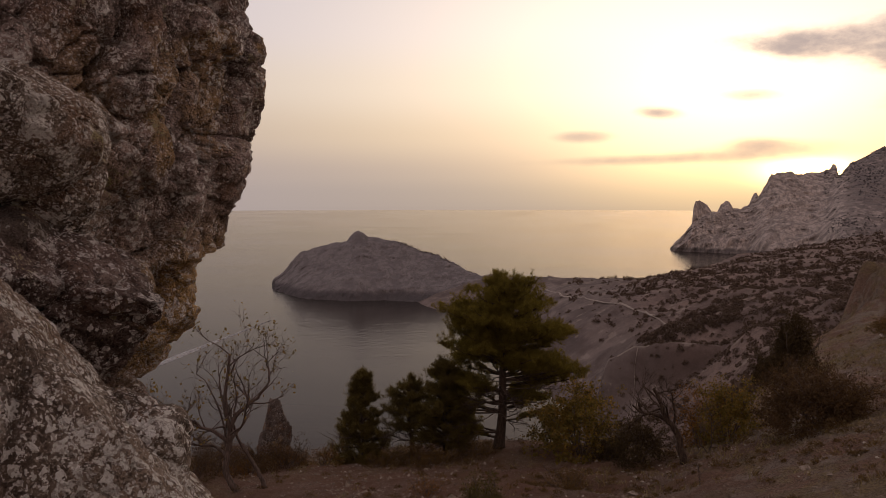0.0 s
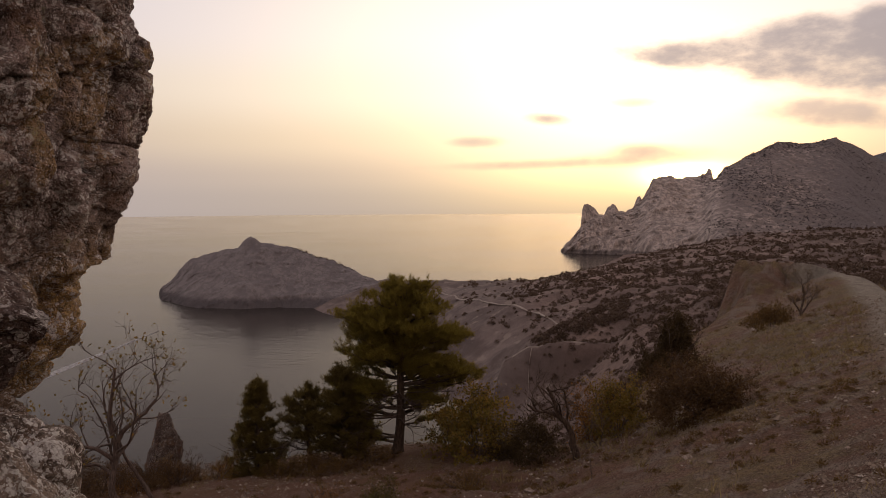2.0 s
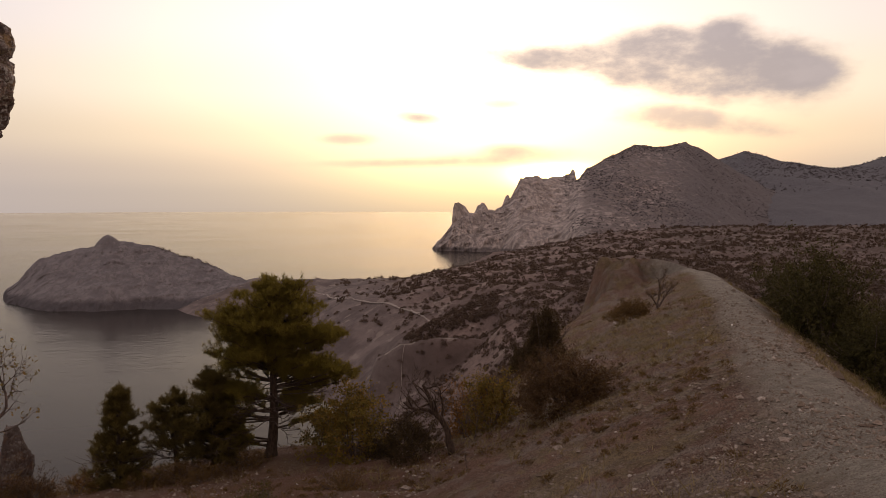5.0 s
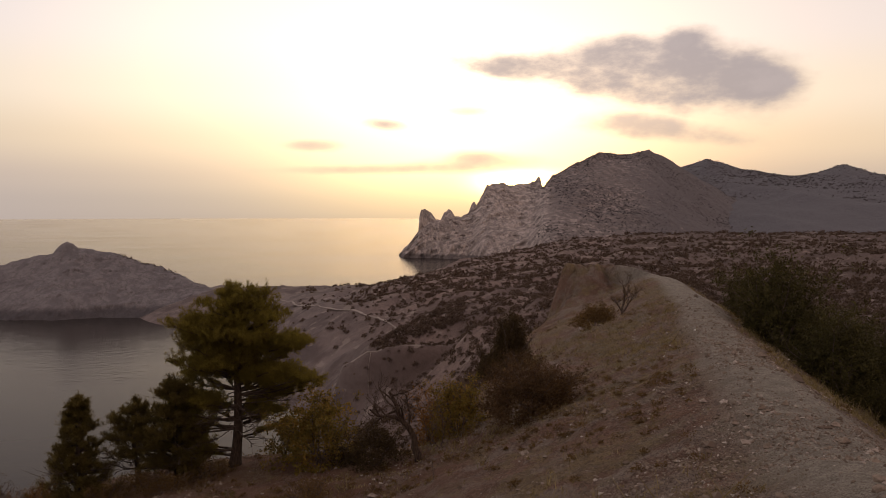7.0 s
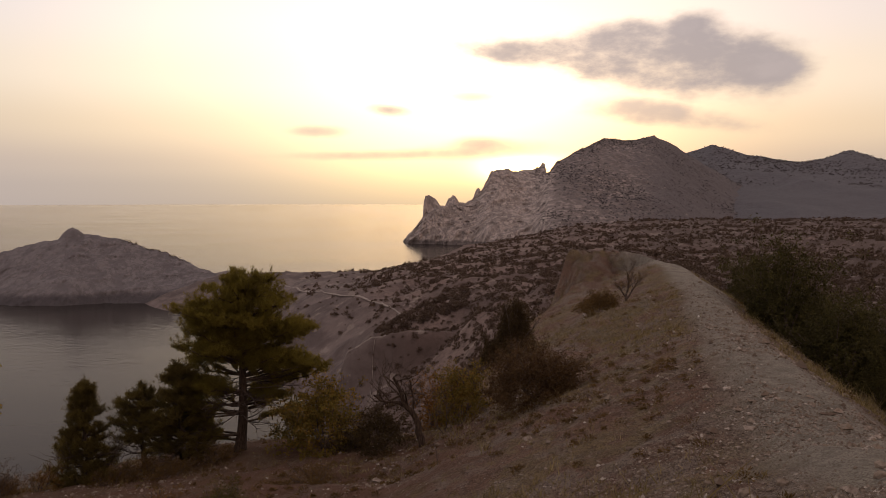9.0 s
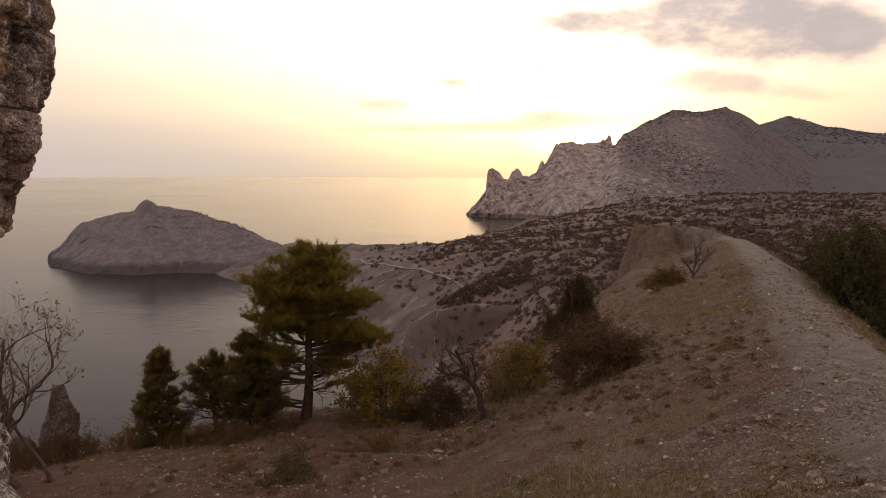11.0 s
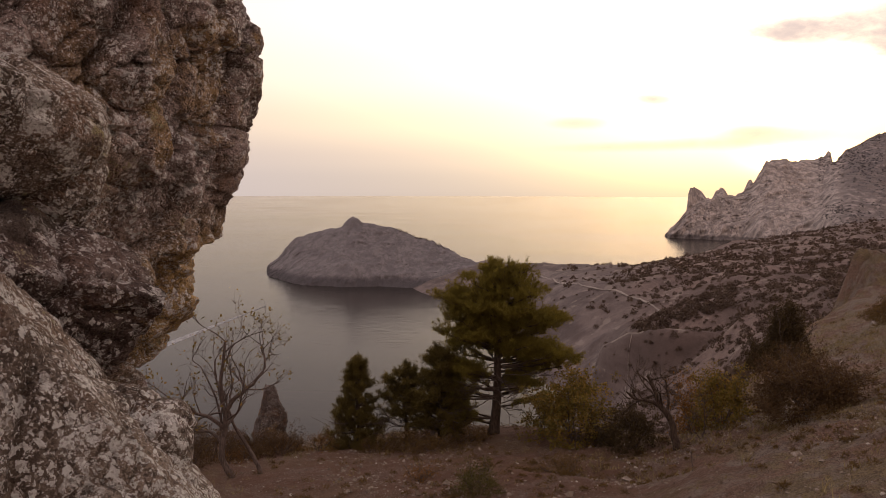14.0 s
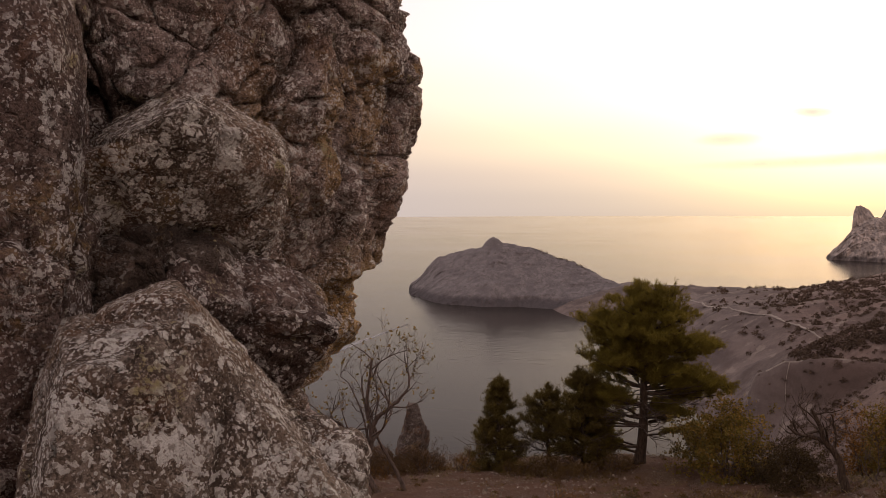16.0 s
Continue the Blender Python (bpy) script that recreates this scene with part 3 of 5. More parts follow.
def land_height(x, y):
    x, y = np.asarray(x, float), np.asarray(y, float)
    d = np.hypot(x, y)
    flat = np.stack([x, y, np.zeros_like(x)], 1)
    far = broad_height(x, y)
    worn = fbm(flat / 95, 5, 3, 0.5, True)
    far = far + (worn * 7.0 + fbm(flat / 28, 4, 9, 0.5, True) * 2.6) * smooth(d, 60, 220) * smooth(far, -2, 14) - 1.0
    # a rounded clay fin with a sheer grey face, a gully behind it
    turn = np.degrees(np.arctan2(x, y))
    keys = [10.5, 12, 14.2, 15.0, 15.8, 16.8, 19.6, 21.2, 21.8, 22.4, 24.5, 27]
    top = np.interp(turn, keys, [18, 36, 42.8, 43.2, 45.4, 46.8, 47.0, 46.0, 49.0, 51.0, 53, 50]) + 0.7 * fbm(flat / 9, 3, 33)
    edge = np.interp(turn, keys, [296, 292, 290, 289, 287, 285, 282, 280, 277, 275, 268, 262]) + 7 * fbm(flat / 38, 3, 31)
    out = edge - d
    flutes = fbm(np.stack([turn * 0.9, d / 60, 0 * d], 1), 3, 37, 0.55, True)
    face = np.where(out > 0, top - 1.6 * np.maximum(out - 1.5, 0) - 2.2 * flutes * smooth(out, 2, 12), top - 0.75 * np.maximum(-out - 2.5, 0))
    span = smooth(turn, 10.5, 12.5) * (1 - smooth(turn, 25, 27))
    far = far - 7.0 * span * np.exp(-((out + 24) / 13) ** 2)
    far = np.where(span > 0, np.maximum(far, face * span + far * (1 - span)), far)
    near = ridge_height(x, y)
    lumps = fbm(flat / 7, 4, 21) * 0.38 + fbm(flat / 1.3, 4, 27) * 0.11
    lumps = lumps + np.maximum(fbm(flat / 0.8, 3, 29, 0.6, True), -0.1) * 0.07 * smooth(d, 6, 12) * (1 - smooth(d, 45, 60))
    u, s = ridge_frame(x, y)
    trod = path_mark(x, y)
    rills = np.minimum(0, fbm(np.stack([s / 3.0, u / 14, 0 * u], 1), 3, 40, 0.5, True) - 0.35) * -0.25
    near = near + lumps * (1 - 0.6 * trod) - rills * smooth(u, 2, 8)
    gap = near - far
    k = 1.5
    h = np.clip(0.5 + 0.5 * gap / k, 0, 1)
    return far * (1 - h) + near * h + k * h * (1 - h), h


def path_mark(x, y):
    u, s = ridge_frame(x, y)
    flat = np.stack([x, y, np.zeros_like(x)], 1)
    w = np.interp(s, [-2, 12, 40], [2.0, 1.5, 1.15]) + 0.4 * fbm(flat / 4, 3, 61)
    return (1 - smooth(np.abs(u), w * 0.55, w * 1.35)) * smooth(s, -16, -8) * (1 - smooth(s, 54, 62))


def make_land():
    turns = np.concatenate([np.arange(-180, -56, 4.0), np.arange(-56, 64, 0.24), np.arange(64, 180, 4.0)])
    reach = np.concatenate([[0.001, 0.4]] + [np.exp(np.linspace(math.log(p), math.log(q), n, endpoint=False)) for p, q, n in ((0.9, 8, 50), (8, 62, 310), (62, 130, 60), (130, 460, 200), (460, 4900, 130))])
    r, a = np.meshgrid(reach, np.radians(turns), indexing="ij")
    x, y = (r * np.sin(a)).ravel(), (r * np.cos(a)).ravel()
    z, near = land_height(x, y)
    u, s = ridge_frame(x, y)
    d = np.hypot(x, y)
    turn = np.degrees(np.arctan2(x, y))
    green = np.clip(smooth(turn, 8, 24) * 0.8 + smooth(turn, 30, 38) * 0.6 + 0.1, 0, 1.5)
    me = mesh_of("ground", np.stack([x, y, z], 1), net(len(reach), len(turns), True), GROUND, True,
                 [("path", path_mark(x, y)), ("left_soil", smooth(u, 7, 13)), ("far", np.maximum(1 - near, smooth(d, 90, 160))), ("green", green)])
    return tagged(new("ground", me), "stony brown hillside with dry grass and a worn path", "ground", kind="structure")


ground = make_land()


def ground_z(x, y):
    return float(land_height(np.array([x]), np.array([y]))[0][0])


# ---- the sea ----
def make_sea_sheet():
    turns = np.radians(np.arange(0, 360, 3.0))
    reach = np.array([0.5, 60, 150, 300, 600, 1200, 2500, 4950])
    r, a = np.meshgrid(reach, turns, indexing="ij")
    v = np.stack([r * np.sin(a), r * np.cos(a), 0 * r], 2).reshape(-1, 3)
    return tagged(new("sea", mesh_of("sea", v, net(len(reach), len(turns), True), SEA)), "calm grey evening sea with faint ripples", "sea", kind="structure")


sea = make_sea_sheet()


def make_wake(name, marks, wide, label):
    """A low ridge of foam on the sea along (bearing, distance) marks."""
    marks = np.array(marks, float)
    t = np.linspace(0, len(marks) - 1, 180)
    turn, d = (np.interp(t, np.arange(len(marks)), marks[:, i]) for i in (0, 1))
    x, y = d * np.sin(np.radians(turn)), d * np.cos(np.radians(turn))
    for _ in range(60):
        x[1:-1], y[1:-1] = (x[:-2] + 2 * x[1:-1] + x[2:]) / 4, (y[:-2] + 2 * y[1:-1] + y[2:]) / 4
    nx, ny = -np.gradient(y), np.gradient(x)
    k = np.hypot(nx, ny)
    cols = np.linspace(-1, 1, 9)
    w = wide * (1 - np.abs(np.linspace(-1, 1, 180)) ** 4) * np.linspace(1.5, 0.35, 180)
    gx, gy = x[:, None] + (nx / k * w)[:, None] * cols, y[:, None] + (ny / k * w)[:, None] * cols
    z = 0.05 + 0.35 * (1 - cols ** 2)[None, :] * np.ones_like(gx)
    me = mesh_of(name, np.stack([gx.ravel(), gy.ravel(), z.ravel()], 1), net(180, 9)[:, ::-1], FOAM)
    return tagged(new(name, me), label, "wake", kind="structure")


m, g, shader, p = material("sea_foam", 0.5, 0.3)
lace = g.span(g.noise(g.vmath("MULTIPLY", p, (1.0, 1.0, 0.2)), 0.55, 6.0, 0.7), 0.42, 0.62)
g.put(shader.inputs["Base Color"], g.mix(lace, (0.12, 0.117, 0.12), (0.42, 0.405, 0.40)))
relief(g, shader, lace, 0.6, 0.3)
FOAM = m
make_wake("boat_wake", [(-21.5, 462), (-19.4, 494), (-17.4, 526), (-15.2, 566), (-12.8, 618)], 2.8, "thin pale line of foam across the calm bay")


# ---- headland, mountain and hills ----
def make_range(name, crest, toward, behind, foot, mat, label, category, steps, across, rough, cliff, seed, crag=0.0, woods_shade=(900, 901)):
    """A range along a crest of (bearing, distance, height). toward, behind: how far its foot lies on either side."""
    crest = np.array(crest, float)
    key = np.linspace(0, 1, len(crest))
    w = np.concatenate([[0], np.cumsum(np.abs(np.diff(crest[:, 0])) + 0.02)])
    w /= w[-1]
    t = np.linspace(0, 1, steps)
    turn, d, top = (np.interp(t, w, crest[:, i]) for i in range(3))
    near, far = np.interp(t, w, np.interp(key, np.linspace(0, 1, len(toward)), toward)), np.interp(t, w, np.interp(key, np.linspace(0, 1, len(behind)), behind))
    for _ in range(300):
        near, far = (np.convolve(np.pad(k, 1, "edge"), (0.25, 0.5, 0.25), "valid") for k in (near, far))
    c = np.concatenate([-(np.linspace(1, 0, across) ** 1.35), np.linspace(0, 1, across // 3)[1:]])
    cx, cy = d * np.sin(np.radians(turn)), d * np.cos(np.radians(turn))
    ox, oy = np.sin(np.radians(turn)), np.cos(np.radians(turn))
    reach = np.where(c[None, :] < 0, c[None, :] * near[:, None], c[None, :] * far[:, None])
    x, y = cx[:, None] + ox[:, None] * reach, cy[:, None] + oy[:, None] * reach
    q = np.abs(c)[None, :] * np.ones_like(x)
    hard = np.interp(t, w, np.interp(key, np.linspace(0, 1, len(cliff)), cliff))[:, None]
    for _ in range(60):
        hard = (np.pad(hard, ((1, 1), (0, 0)), "edge")[:-2] + 2 * hard + np.pad(hard, ((1, 1), (0, 0)), "edge")[2:]) / 4
    gentle = (1 - q) ** 1.15
    # a sheer foot below a sloping top
    sheer = np.where(q < 0.62, 1 - 0.55 * q / 0.62, 0.45 * (1 - (np.maximum(q - 0.62, 0) / 0.38) ** 1.6))
    shape = gentle * (1 - hard) + sheer * hard
    broad = top
    for _ in range(900):
        broad = np.convolve(np.pad(broad, 1, "edge"), (0.25, 0.5, 0.25), "valid")
    fade = smooth(q, 0.01, 0.13)
    z = foot + (top[:, None] * (1 - fade) + broad[:, None] * fade - foot) * shape
    p = np.stack([x, y, z], 2).reshape(-1, 3)
    still = (smooth(q, 0.0, 0.10) * 0.93 + 0.07).ravel()
    n = fbm(p * np.array((1, 1, 0.5)) / rough[0], 5, seed, 0.52, True) * rough[1]
    z = z + ((n - rough[1] * 0.3) * still).reshape(z.shape) * (1 - 0.75 * hard)
    if crag:
        jag = fbm(np.stack([t * steps / 9.0, 0 * t, 0 * t], 1), 3, seed + 50) * crag
        jag = jag * (1 + 1.2 * hard[:, 0])
        z = z + jag[:, None] * np.exp(-(q / 0.12) ** 2)
    p = np.stack([x, y, z], 2).reshape(-1, 3)
    push = fbm(p * np.array((1, 1, 0.16)) / (rough[0] * 0.30), 5, seed + 7, 0.58, True) * rough[1] * (0.5 + 0.7 * (hard * np.ones_like(q)).ravel())
    flute = fbm(p * np.array((1, 1, 0.05)) / (rough[0] * 0.13), 4, seed + 13, 0.6, True) * rough[1] * 0.75 * (hard * np.ones_like(q)).ravel()
    push = push + flute
    x, y = x - ox[:, None] * (push * still).reshape(x.shape), y - oy[:, None] * (push * still).reshape(x.shape)
    ends = (smooth(t, 0.0, 0.02) * (1 - smooth(t, 0.985, 1.0)))[:, None] ** 0.6
    z = foot + (z - foot) * ends
    p = np.stack([x, y, z], 2)
    du, dv = np.gradient(p, axis=0), np.gradient(p, axis=1)
    nrm = np.cross(du, dv)
    up = np.abs(nrm[..., 2]) / np.maximum(np.linalg.norm(nrm, axis=2), 1e-9)
    me = mesh_of(name, p.reshape(-1, 3), net(*x.shape)[:, ::-1], mat, True, [("steep", np.maximum(1 - smooth(up.ravel(), 0.45, 0.75), 0.9 * smooth(hard * np.ones_like(q), 0.25, 0.6).ravel())), ("green", np.repeat(smooth(turn, *woods_shade), x.shape[1]))])
    return tagged(new(name, me), label, category, kind="structure"), p


headland, HEADLAND = make_range(
    "headland",
    [(-12.8, 850, -3), (-12.5, 850, 1), (-12.25, 850, 7), (-11.9, 850, 14), (-11.4, 848, 24), (-10.9, 846, 33), (-10.55, 845, 37.5), (-9.9, 843, 40), (-8.6, 838, 45.5), (-7.25, 830, 50), (-6.85, 829, 55.5), (-6.55, 826, 60), (-6.3, 825, 62), (-6.05, 824, 59.5),
     (-5.6, 822, 55.5), (-3.9, 812, 51.5), (-1.8, 800, 42), (0.3, 780, 34), (1.9, 757, 24.5), (3.2, 747, 18.5), (4.2, 745, 14), (6.0, 745, 8)],
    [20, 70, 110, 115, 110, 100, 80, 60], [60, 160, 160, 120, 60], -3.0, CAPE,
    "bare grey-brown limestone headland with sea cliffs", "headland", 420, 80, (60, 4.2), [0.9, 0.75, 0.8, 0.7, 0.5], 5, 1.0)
mountain, MOUNTAIN_NET = make_range(
    "mountain",
    [(16.55, 1446, -2), (16.7, 1446, 9), (16.9, 1446, 5), (17.2, 1446, 14), (17.75, 1450, 27), (18.05, 1453, 42), (18.16, 1456, 76), (18.3, 1460, 87), (18.75, 1470, 89), (19.1, 1476, 80), (19.4, 1480, 67), (19.75, 1482, 70), (20.0, 1486, 84), (20.3, 1490, 88), (20.55, 1492, 84),
     (20.8, 1500, 73), (21.3, 1510, 72),
     (21.85, 1528, 83), (22.1, 1535, 99), (22.28, 1540, 101), (22.42, 1542, 93), (22.6, 1545, 104), (23.2, 1560, 138), (24.2, 1590, 142), (25.2, 1620, 139), (26.4, 1650, 143), (26.75, 1662, 150), (26.98, 1665, 162), (27.15, 1667, 158), (27.28, 1669, 137), (27.45, 1672, 138), (28.0, 1700, 160), (29.1, 1750, 181), (31.4, 1850, 222),
     (33.3, 1900, 219), (34.9, 1950, 232), (36.2, 1970, 212), (37.4, 2000, 186), (40.5, 2050, 120), (45.0, 2100, 50)],
    [15, 60, 85, 105, 150, 230, 380, 600, 700, 700], [90, 140, 200, 300, 400], -2.0, MOUNTAIN,
    "limestone mountain with bare crags and scattered scrub", "mountain", 760, 120, (130, 11.0), [1.0, 1.0, 0.9, 0.85, 0.75, 0.6, 0.2, 0.1], 11, 2.2, (32, 36.5))
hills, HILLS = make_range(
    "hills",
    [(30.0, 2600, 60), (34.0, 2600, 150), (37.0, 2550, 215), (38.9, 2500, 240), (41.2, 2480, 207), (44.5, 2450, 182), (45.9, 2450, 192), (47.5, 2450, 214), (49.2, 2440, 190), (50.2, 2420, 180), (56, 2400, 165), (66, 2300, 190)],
    [900, 1100, 1200, 1200], [600, 600], 10.0, HAZY_HILLS,
    "dark wooded hills in evening shade, tinted for haze", "hills", 320, 80, (260, 14.0), [0.0, 0.0], 17, 2.0, (20, 30))


# ---- the crag beside the walker ----
def rough_rock(p, out, seed, block, step, fine, dome=0.5):
    """Moves places p along out: shifted blocks, cracks between them, broken edges and grain."""
    warp = np.stack([fbm(p * 1.7, 3, seed + k) for k in (1, 2, 3)], 1)
    small = np.stack([fbm(p * 6.0, 2, seed + k) for k in (4, 5, 6)], 1)
    q = p + warp * 0.20 + small * 0.05
    f1, f2, tag, rel = cells(q / block, seed)
    crack = 1 - smooth(f2 - f1, 0.0, 0.10)
    g1, g2, tag2, rel2 = cells(q / (block * 0.34) * np.array((1, 1, 0.85)), seed + 3)
    crack2 = 1 - smooth(g2 - g1, 0.0, 0.14)
    h1, h2, tag3, rel3 = cells(q / (block * 0.13), seed + 8)
    k1, k2, tag4, rel4 = cells(q / (block * 0.055), seed + 14)

    def tilt(number, away):
        # each piece breaks along a plane of its own
        ways = np.stack([np.sin(number * 91.7), np.sin(number * 57.3 + 2), np.sin(number * 133.1 + 4)], 1)
        return (ways * away).sum(1)

    # rounded blocks of three sizes with worn gaps between them
    d = (tag - 0.5) * step * 0.85 + (tag2 - 0.5) * step * 0.24 + (tag3 - 0.5) * step * 0.05
    d += tilt(tag, rel) * step * 0.38 + tilt(tag2, rel2) * step * 0.20 + tilt(tag3, rel3) * step * 0.07 + tilt(tag4, rel4) * step * 0.025
    d += (0.5 - f1) * step * dome + (0.5 - g1) * step * 0.6 * dome - h1 * step * 0.11 - k1 * step * 0.03
    d += -crack * step * 0.45 - crack2 * step * 0.17
    d += fbm(p / (block * 1.5), 3, seed + 9) * step * 0.9 + fbm(p * 9, 4, seed + 12, 0.62, True) * fine * 0.8
    return p + out * d[:, None]


def make_crag():
    """The overhanging crag: wide at the shoulder, undercut towards its foot."""
    rows, cols = 560, 700
    high = np.concatenate([np.linspace(-2.9, -1.5, 30), np.linspace(-1.5, 2.2, 481)[1:], np.linspace(2.2, 5.2, 51)[1:]])
    wide = np.interp(high, [-2.9, -1.9, -1.35, -1.1, -0.94, -0.8, -0.68, -0.52, -0.37, -0.3, -0.2, -0.04, 0.17, 0.45, 0.7, 0.92, 1.34, 2.5, 4.0, 4.8, 5.2],
                     [1.80, 1.60, 1.45, 1.57, 1.76, 1.955, 2.02, 2.035, 2.165, 2.155, 2.155, 2.22, 2.295, 2.31, 2.34, 2.355, 2.33, 2.2, 1.75, 0.9, 0.05])
    wide = wide - np.interp(high, [-1.4, -0.8, 5.0], [0.12, 0.21, 0.21])
    wide[-1] = 0.02
    for _ in range(3):
        wide = np.convolve(np.pad(wide, 1, "edge"), (0.25, 0.5, 0.25), "valid")
    a = np.linspace(0, 2 * math.pi, cols, endpoint=False)
    # closer rows of points on the side that is passed
    a = a - 0.72 * np.sin(a)
    a = a - 0.95
    out = np.stack([np.cos(a), np.sin(a), 0 * a], 1)
    centre = np.array((-3.3, 4.6, EYE))
    p = centre + out[None, :, :] * wide[:, None, None] + np.array((0, 0, 1.0)) * high[:, None, None]
    p = p.reshape(-1, 3)
    push = np.tile(out, (rows, 1)) + np.array((0, 0, -0.15))
    p = rough_rock(p, push, 71, 0.66, 0.17, 0.022, 0.42)
    turn, up = np.degrees(np.arctan2(p[:, 0], p[:, 1])), p[:, 2] - EYE
    # zones of yellow ochre, set by bearing and height
    ochre_zone = np.exp(-((turn + 20.0) / 3.4) ** 2 - ((up + 0.80) / 0.32) ** 2) + 0.5 * np.exp(-((turn + 17.0) / 3.0) ** 2 - ((up + 0.45) / 0.25) ** 2) + 0.5 * np.exp(-((turn + 25.0) / 1.8) ** 2 - ((up - 0.25) / 0.35) ** 2)
    me = mesh_of("crag", p, net(rows, cols, True), ROCK, True, [("ochre_zone", np.minimum(ochre_zone * 1.5, 1.0))])
    return tagged(new("crag", me), "tall overhanging brown limestone crag spotted with lichen", "crag", kind="structure")


crag = make_crag()


def unit_row(v):
    return v / np.linalg.norm(v)


def make_boulder(name, turn, d, up, size, spin, seed, mat, label, sub=6, square=3.2, block=0.4, step=0.12, fine=0.02, lean=(0, 0), cuts=()):
    """A rounded block: bearing, distance and height of its middle, and its half sizes."""
    bm = bmesh.new()
    bmesh.ops.create_icosphere(bm, subdivisions=sub, radius=1.0)
    v = np.array([q.co[:] for q in bm.verts])
    faces = np.array([[q.index for q in f.verts] for f in bm.faces])
    bm.free()
    v = v / (np.abs(v) ** square).sum(1)[:, None] ** (1 / square)
    turned = np.array(Euler((radians(lean[0]), radians(lean[1]), radians(spin))).to_matrix())
    p = (v * np.array(size)) @ turned.T
    # flat breaks: (to the right, away, up) of each face and how far out it lies
    c, s = math.cos(radians(turn)), math.sin(radians(turn))
    for right, away, above, reach in cuts:
        n = unit_row(np.array((right * c + away * s, -right * s + away * c, above)))
        p = p - n * np.maximum(p @ n - reach, 0)[:, None] * 0.92
    out = p / np.linalg.norm(p, axis=1)[:, None]
    p = p + np.array((*polar(turn, d), EYE + up))
    p = rough_rock(p, out, seed, block, step, fine, 0.2)
    return tagged(new(name, mesh_of(name, p, faces, mat)), label, "rock")


boulder = make_boulder("boulder", -33.5, 2.2, -1.02, (0.78, 0.50, 0.98), 33, 5, ROCK_PALE, "pale lichen-crusted boulder leaning against the crag", 7, 4.0, 0.5, 0.05, 0.016, (0, 0),
                       [(0.77, -0.1, 0.63, 0.53), (-0.35, -0.1, 0.937, 0.70), (0.2, -0.9, 0.35, 0.42), (-0.97, -0.1, 0.2, 0.34)])
block_a = make_boulder("rock_block", -30.2, 3.15, 0.16, (0.36, 0.44, 0.30), 30, 15, ROCK_PALE, "grey lichen-spotted block wedged in the crag", 6, 4.0, 0.9, 0.05, 0.018, (0, 12),
                       [(0.55, -0.25, 0.8, 0.27), (-0.5, -0.2, 0.85, 0.26), (0.15, -0.75, -0.65, 0.20), (0.5, -0.85, 0.1, 0.34)])
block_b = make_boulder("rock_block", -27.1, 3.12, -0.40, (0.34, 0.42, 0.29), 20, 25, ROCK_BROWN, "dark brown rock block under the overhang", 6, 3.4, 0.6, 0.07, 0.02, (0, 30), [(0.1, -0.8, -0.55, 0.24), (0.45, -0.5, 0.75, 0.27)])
# added filler block: its dark colour stands for the recess's shade
make_boulder("rock_block", -32.6, 3.2, -0.26, (0.34, 0.40, 0.22), 25, 29, ROCK_DARK, "added block, coloured dark for the shaded recess in the crag", 6, 3.6, 0.4, 0.08, 0.02)
# slab set back in shadow; the darker rock material carries that shadow
block_c = make_boulder("rock_block", -42.2, 3.1, 0.0, (0.30, 0.5, 0.9), 35, 35, ROCK_BROWN, "grey rock slab beside a dark crack, coloured brown for its shadow", 6, 4.0, 0.5, 0.08, 0.02)
make_boulder("stone_lump", -23.4, 2.40, -0.83, (0.18, 0.2, 0.22), 10, 45, ROCK_PALE, "small pale lump of rock at the boulder's foot", 6, 2.8, 0.25, 0.05, 0.012, (0, 20))
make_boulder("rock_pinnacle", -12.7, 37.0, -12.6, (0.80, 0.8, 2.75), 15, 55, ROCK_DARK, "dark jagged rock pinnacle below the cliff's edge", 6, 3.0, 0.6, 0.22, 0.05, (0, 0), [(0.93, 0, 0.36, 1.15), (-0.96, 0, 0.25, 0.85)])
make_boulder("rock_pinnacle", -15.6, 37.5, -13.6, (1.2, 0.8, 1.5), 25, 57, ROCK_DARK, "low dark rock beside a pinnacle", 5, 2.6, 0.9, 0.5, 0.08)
white = make_boulder("white_stone", 38.2, 32.6, ground_z(*polar(38.2, 32.6)) - EYE + 0.03, (0.065, 0.05, 0.06), 25, 59, WHITE, "white stone lying on the worn path", 3, 2.6, 0.2, 0.05, 0.01, (0, 20))


# ---- plants ----
def rnd(seed):
    return np.random.default_rng(seed)


def unit(v):
    return v / np.maximum(np.linalg.norm(v, axis=-1, keepdims=True), 1e-9)


class Wood:
    """Gathers tapered limbs and gives them out as meshes."""

    def __init__(self):
        self.v, self.f, self.n = [], [], 0

    def limb(self, pts, radii, sides=7):
        pts, radii = np.asarray(pts, float), np.asarray(radii, float)
        t = unit(np.gradient(pts, axis=0))
        ref = np.where(np.abs(t[:, 2:3]) > 0.9, np.array([[1.0, 0, 0]]), np.array([[0, 0, 1.0]]))
        a = unit(np.cross(t, ref))
        b = np.cross(t, a)
        ang = np.linspace(0, 2 * math.pi, sides, endpoint=False)
        ring = (np.cos(ang)[None, :, None] * a[:, None] + np.sin(ang)[None, :, None] * b[:, None]) * radii[:, None, None] + pts[:, None]
        self.v.append(ring.reshape(-1, 3))
        self.f.append(net(len(pts), sides, True) + self.n)
        self.n += len(pts) * sides

    def mesh(self, name, mat):
        return mesh_of(name, np.concatenate(self.v), np.concatenate(self.f), mat)


